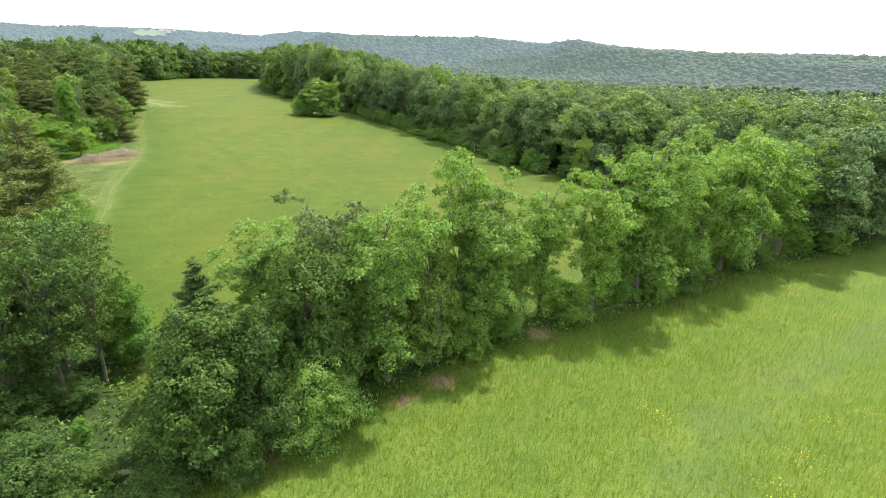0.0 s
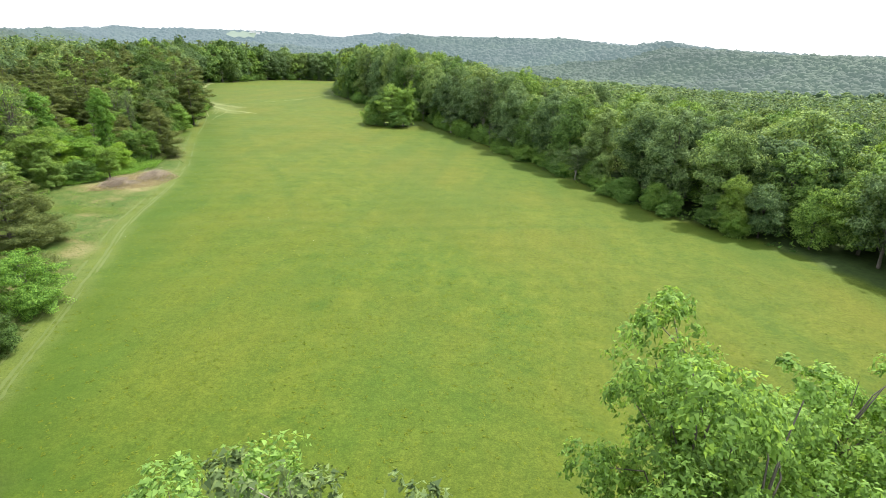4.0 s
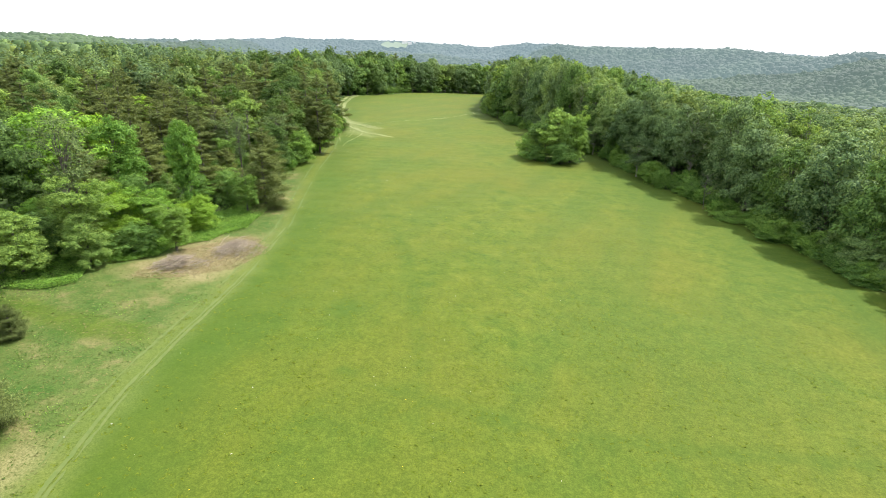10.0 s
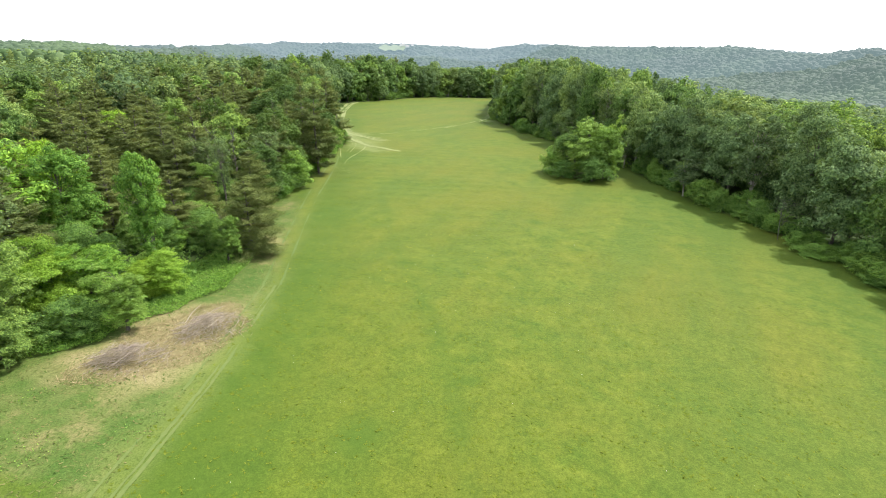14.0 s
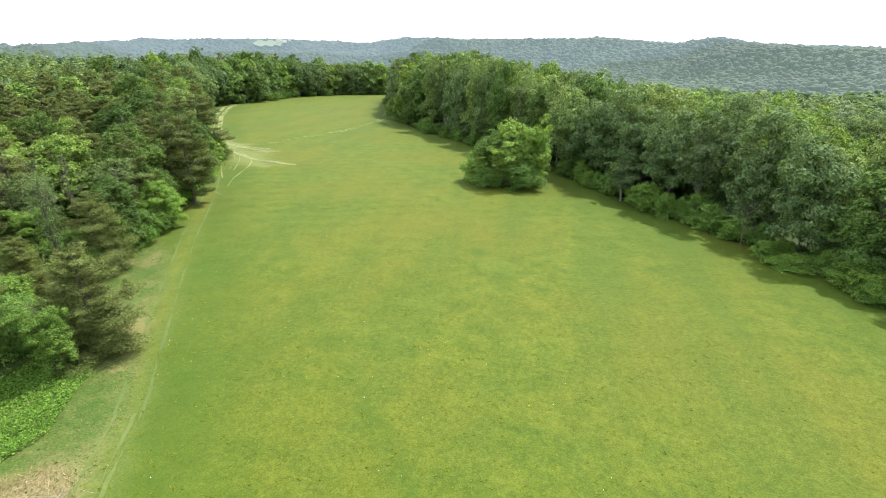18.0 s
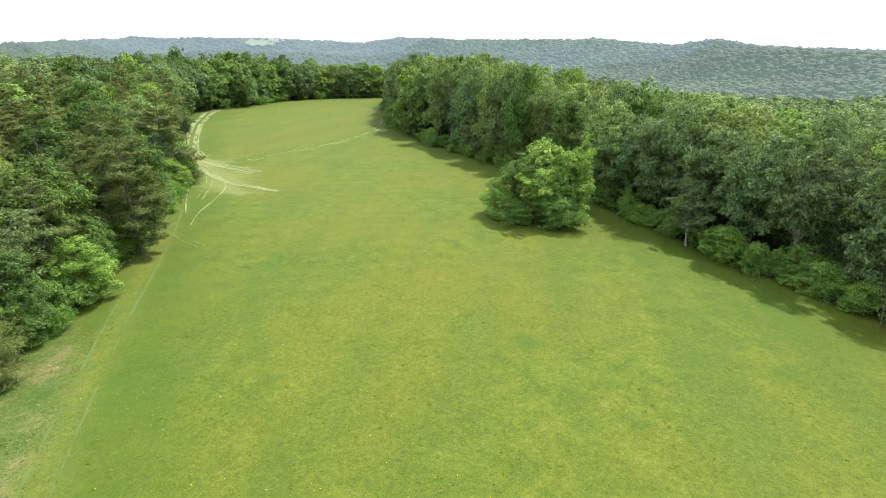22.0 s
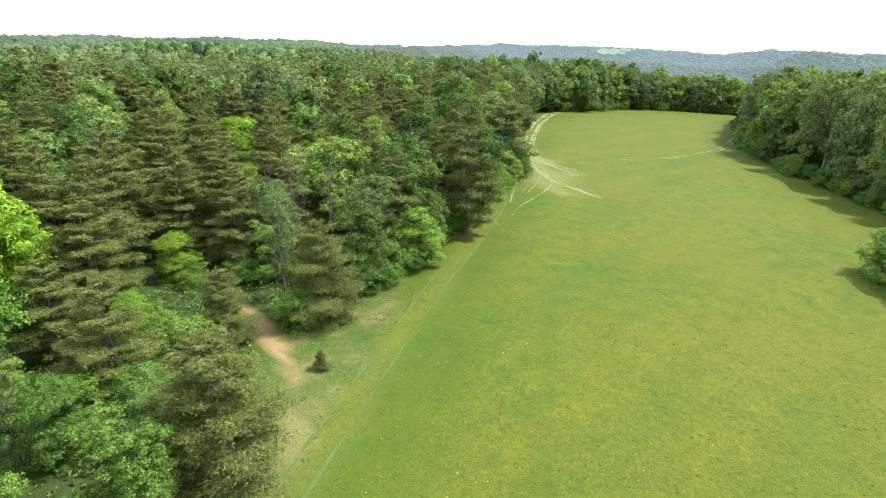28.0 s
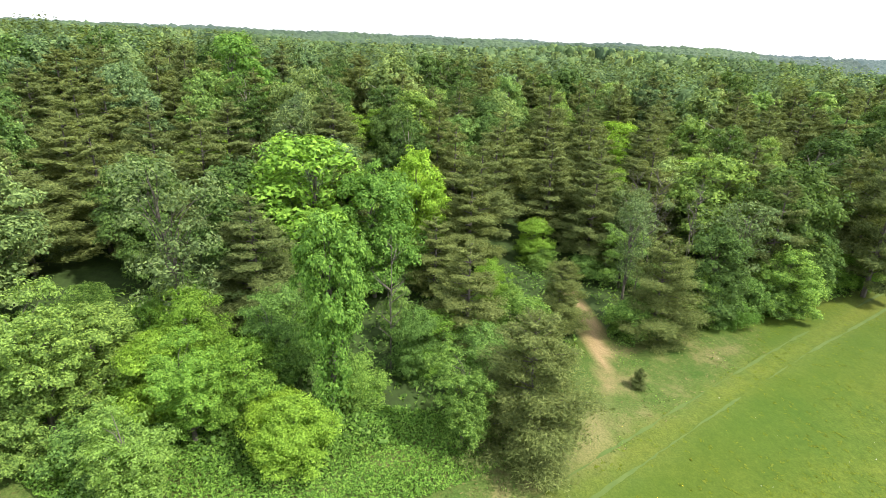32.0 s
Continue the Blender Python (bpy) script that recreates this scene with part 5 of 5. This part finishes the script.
def build_grass():
    rng = np.random.default_rng(71)

    def pick(n, box, test):
        x, y = rng.uniform(box[0], box[2], n), rng.uniform(box[1], box[3], n)
        ok = test(x, y)
        return x[ok], y[ok]

    def near_field(a, b):
        keep = np.exp(-(off_line([(0, 45), (-25, 75), (-55, 125)], a, b) / 42) ** 2) * (0.6 + 0.35 * waves(a, b, 12, 72))
        return (signed(FIELD, a, b) > 0.5) & (signed(ROUGH, a, b) < 0) & (rng.uniform(0, 1, len(a)) < keep)

    x, y = pick(80000, (-120, 25, 45, 200), near_field)
    k = np.repeat(np.arange(len(x)), 5)
    x, y = x[k] + rng.normal(0, 0.07, len(k)), y[k] + rng.normal(0, 0.07, len(k))
    sward("field_grass", x, y, 0.004, 0.012, 0.10, 1.7, FIELD_GRASS, "short green hayfield grass in uneven tufts", 73)
    # darker weeds in loose rows and singly
    row = [spread_line(line, 0.3, 4) for line in ([(-56, 120), (-42.5, 102), (-33, 85), (-27, 74)], [(-34, 80.5), (-23, 81), (-12, 84.5), (2, 89)])]
    row = np.concatenate(row)
    row = row[rng.uniform(0, 1, len(row)) < 0.4]
    row = row + rng.normal(0, 0.25, row.shape)
    a, b = pick(260, (-100, 30, 40, 190), lambda a, b: signed(FIELD, a, b) > 1)
    x, y = np.concatenate([row[:, 0], a]), np.concatenate([row[:, 1], b])
    k = np.repeat(np.arange(len(x)), 9)
    x, y = x[k] + rng.normal(0, 0.09, len(k)), y[k] + rng.normal(0, 0.09, len(k))
    blades("field_weeds", x, y, 0.015, 0.05, 0.04, WEED, "dark green weeds scattered through the hayfield", 83, 0.6)
    x, y = pick(1250000, (-30, -40, 85, 88), lambda a, b: (signed(HAYFIELD, a, b) > -1.0) & (rng.uniform(0, 1, len(a)) < np.exp(-(np.hypot(a - 10, b - 15) / 40) ** 2) * (1 - 0.4 * smooth(3.0, 0.6, off_line([(4, 8), (9, 16), (13, 23.6), (22.3, 30.3), (36, 39), (60, 52)], a, b) + 0.8 * waves(a, b, 6, 99)))))
    blades("tall_grass", x, y, 0.22, 0.48, 0.016, HAY_GRASS, "tall unmown grass of the near hayfield", 74, 0.22)
    x, y = pick(60000, (-70, 80, -50, 104), lambda a, b: np.hypot((a + 60) * 1.2, (b - 92) * 0.72) + 1.6 * waves(a, b, 6, 98) < 4.6)
    blades("straw", x, y, 0.06, 0.3, 0.014, STRAW, "pale dry straw lying round the brush piles", 97, 1.6)
    x, y = pick(60000, (-90, 45, -35, 140), lambda a, b: (signed(ROUGH, a, b) > -0.5) & (off_line(PATH, a, b) > 0.8))
    sward("rough_grass", x, y, 0.006, 0.016, 0.10, 2.4, DRY_GRASS, "rough grass with dry straw beside the field", 75)
    x, y = pick(70000, (-30, 10, 70, 80), lambda a, b: off_line(HEDGE, a, b) < 2.6)
    cover("hedge_undergrowth", x, y, 0.03, 0.9, 0.17, "undergrowth", "leafy green undergrowth below the hedgerow", 76)
    x, y = pick(260000, (-125, 8, -14, 200), lambda a, b: (signed(FIELD, a, b) < 0.6) & (signed(HAYFIELD, a, b) < 0) & (signed(ROUGH, a, b) < 0.8) & (off_line(WEST_EDGE + [(-46, 52), (-30, 38), (-20, 24), (-14, 16)][::-1], a, b) < 13) & (off_line(PATH, a, b) > 1.6))
    cover("woodland_undergrowth", x, y, 0.03, 0.9, 0.2, "undergrowth", "leafy green undergrowth at the edge of the wood", 77)
    x, y = pick(90000, (-130, 85, 45, 300), lambda a, b: (signed(FIELD, a, b) < 0.8) & (off_line(EAST_EDGE, a, b) < 5))
    cover("brush_at_wood_edge", x, y, 0.05, 1.5, 0.33, "undergrowth", "low brush along the shaded edge of the wood", 78)
    x, y = pick(240000, (-84, 78, -60, 112), lambda a, b: (signed(FIELD, a, b) < 4.2) & (off_line([(-69, 82), (-67, 90), (-68.5, 98), (-67, 108)], a, b) < 4.0) & (np.hypot(a + 60, b - 92) > 5.2))
    cover("bright_weeds", x, y, 0.02, 0.55, 0.095, "vine", "bright green weeds and brambles before the wood", 79)
    x, y = pick(90000, (-86, 45, -35, 140), lambda a, b: (signed(ROUGH, a, b) > -0.3) & (waves(a, b, 7, 95) > 0.35) & (off_line(PATH, a, b) > 1.0) & (np.hypot(a + 60, b - 92) > 4.5))
    cover("rough_weeds", x, y, 0.01, 0.16, 0.075, "undergrowth", "low green weeds among the rough grass", 96)
    for name, mat, spots, count, spread in (("yellow_flowers", FLOWER, ((19.8, 23.2), (23.1, 26.8), (26.7, 28.0), (12.8, 26.9), (17, 21)), 60, 0.6), ("field_flowers", FLOWER, ((-52, 112), (-56, 122), (-60, 118), (-48, 116), (-30, 70)), 35, 4.5), ("white_flowers", WHITE_FLOWER, ((-40, 90), (-50, 112), (-60, 125), (-30, 72)), 40, 9.0)):
        x = np.concatenate([rng.normal(a, spread, count) for a, b in spots])
        y = np.concatenate([rng.normal(b, spread, count) for a, b in spots])
        z = ground_z(x, y) + (0.2 if name == "yellow_flowers" else 0.1)
        v, f = leaves(np.stack([x, y, z], 1), np.tile([0.0, 0.0, 1.0], (len(x), 1)), rng, 0.06 if name == "yellow_flowers" else 0.05, 0.3, 1.0)
        tagged(mesh_object(name, v, f, mat), "small wild flowers scattered in the grass", "flowers", kind="stuff")


build_grass()


# ---- brush piles, log, farm on the hill ----
STICK = bark_material("dry_sticks", (0.2, 0.16, 0.125), (0.46, 0.385, 0.31), 9.0)
PALE_WOOD = bark_material("weathered_log", (0.25, 0.19, 0.13), (0.48, 0.39, 0.28), 5.0)


def brush_pile(x, y, length, width, height, turn, seed):
    rng = np.random.default_rng(seed)
    root = new("brush_pile")
    root.matrix_world = pose(x, y, float(ground_z(x, y)), 0, 0, turn)
    tubes = []
    for i in range(460):
        c = np.array([rng.normal(0, length * 0.24), rng.normal(0, width * 0.26), 0])
        c[2] = max(0.04, height * math.exp(-(c[0] / length * 2.2) ** 2 - (c[1] / width * 2.2) ** 2) * rng.uniform(0.2, 1.0))
        a = rng.normal(0.2, 1.0)
        l = rng.uniform(0.5, 1.5)
        d = np.array([math.cos(a), math.sin(a), rng.normal(0.1, 0.22)]) * l / 2
        r = rng.uniform(0.006, 0.018)
        tubes.append(tube([c - d, c + rng.normal(0, 0.06, 3), c + d], [r, r, r * 0.4], 3))
    v, f = join_tubes(tubes)
    tagged(mesh_object("brushwood", v, f, STICK, root, flat=False), "tangle of thin dry sticks", kind="stuff")
    for i in range(9):
        a, l = rng.normal(0.2, 0.6), rng.uniform(1.6, 2.9)
        c = np.array([rng.normal(0, length * 0.15), rng.normal(0, width * 0.2), height * rng.uniform(0.4, 0.9)])
        d = np.array([math.cos(a), math.sin(a), rng.normal(0.12, 0.15)]) * l / 2
        v, f = tube([c - d, c + rng.normal(0, 0.1, 3), c + d], [0.035, 0.028, 0.01], 5)
        mesh_object("branch", v, f, STICK, root, flat=False)
    tagged(root, "heap of dry grey cut branches on straw", "brush pile", "brush piles")


brush_pile(-60.9, 88.6, 5.0, 3.0, 1.3, 35, 81)
brush_pile(-59.4, 94.6, 5.4, 3.6, 1.4, 70, 82)


def fallen_log():
    v, f = tube([(0, 0, 0.16), (0.7, 0.05, 0.2), (1.7, -0.05, 0.18)], [0.17, 0.15, 0.12], 9)
    ob = mesh_object("fallen_log", v, f + [tuple(range(8, -1, -1)), tuple(range(18, 27))], PALE_WOOD, flat=False)
    ob.matrix_world = pose(-16.1, 19.2, float(ground_z(-16, 19.3)), 0, 0, 22)
    tagged(ob, "short pale fallen log lying in the weeds", "log")


fallen_log()


def soil_mound(x, y, size, tall, seed):
    rng = np.random.default_rng(seed)
    verts, faces, n = [(0, 0, tall)], [], 14
    for ring, (r, z) in enumerate(((0.35, 0.8), (0.7, 0.4), (1.0, -0.05))):
        for k in range(n):
            a = 6.2832 * k / n
            q = size * r * rng.uniform(0.8, 1.2)
            verts.append((q * math.cos(a), q * math.sin(a) * 0.7, tall * z * rng.uniform(0.75, 1.2)))
    faces += [(0, 1 + k, 1 + (k + 1) % n) for k in range(n)]
    for ring in range(2):
        o = 1 + ring * n
        faces += [(o + k, o + n + k, o + n + (k + 1) % n, o + (k + 1) % n) for k in range(n)]
    ob = mesh_object("soil_mound", np.array(verts), faces, BARE_SOIL, flat=False)
    ob.matrix_world = pose(x, y, float(ground_z(x, y)) + 0.02, 0, 0, rng.uniform(0, 360))
    tagged(ob, "low mound of bare reddish soil by the hedgerow", "mound", "soil mounds")


BARE_SOIL = plain_material("bare_soil", (0.13, 0.09, 0.055), (0.27, 0.19, 0.12), 3.0)
soil_mound(-0.1, 29.1, 0.65, 0.14, 85)
soil_mound(-2.4, 26.9, 0.5, 0.15, 86)
soil_mound(7.2, 36.4, 0.6, 0.15, 87)
soil_mound(15.1, 42.5, 0.55, 0.15, 88)


# ---- farm on the far hill ----
def place_far(bearing, reach, lift=0.0):
    x, y = -45 - math.sin(radians(bearing)) * reach, 100 + math.cos(radians(bearing)) * reach
    return x, y, float(land(x, y)) + lift


def far_farm():
    m, nt, bsdf, out = material("hazy_pasture")
    tc = nt.nodes.new("ShaderNodeTexCoord").outputs["Object"]
    link(nt, ramp(nt, noise_node(nt, 0.02, 4, 0.6, tc), [(0.3, (0.03, 0.045, 0.02)), (0.7, (0.045, 0.06, 0.028))]), bsdf.inputs["Base Color"])
    # haze over the pasture, put in as a faint emission
    bsdf.inputs["Emission Color"].default_value = (0.105, 0.15, 0.118, 1)
    bsdf.inputs["Emission Strength"].default_value = 1.0
    verts, faces, n = [], [], 12
    for j in range(4):
        for i in range(n):
            edge = 1 if 0 < i < n - 1 else 0.35
            verts.append(place_far(26.9 + 2.7 * i / (n - 1), 2165 + (j - 1.5) * (44 + 12 * math.sin(i * 1.7)) * edge, 18 - j * 0.3))
    for j in range(3):
        for i in range(n - 1):
            faces.append((j * n + i, j * n + i + 1, (j + 1) * n + i + 1, (j + 1) * n + i))
    tagged(mesh_object("backdrop_pasture", np.array(verts), faces, m, flat=False), "pale pasture on a hazy distant hill", "pasture", kind="structure")
    wall, nt, bsdf, out = material("white_boards")
    bsdf.inputs["Base Color"].default_value = (0.7, 0.7, 0.68, 1)
    roof, nt, bsdf, out = material("grey_roof")
    bsdf.inputs["Base Color"].default_value = (0.25, 0.25, 0.26, 1)
    for bearing, reach, w, d, h in ((26.7, 2150, 14, 9, 6), (26.2, 2165, 10, 8, 5), (27.2, 2185, 20, 10, 7)):
        x, y, z = place_far(bearing, reach, 16.5)
        root = new("farm_building")
        root.matrix_world = pose(x, y, z, 0, 0, bearing)
        bm = bmesh.new()
        bmesh.ops.create_cube(bm, size=1, matrix=Matrix.Translation((0, 0, h / 2)) @ Matrix.Diagonal((w, d, h, 1)))
        me = bpy.data.meshes.new("wall")
        bm.to_mesh(me)
        bm.free()
        me.materials.append(wall)
        new("wall", me).parent = root
        e = 0.6
        rv = [(-w / 2 - e, -d / 2 - e, h), (w / 2 + e, -d / 2 - e, h), (w / 2 + e, d / 2 + e, h), (-w / 2 - e, d / 2 + e, h), (-w / 2 - e, 0, h + d * 0.35), (w / 2 + e, 0, h + d * 0.35)]
        mesh_object("roof", np.array(rv), [(0, 1, 5, 4), (2, 3, 4, 5), (1, 2, 5), (3, 0, 4), (3, 2, 1, 0)], roof, root)
        tagged(root, "small white farm building on a distant hill", "building", "farm buildings")


far_farm()
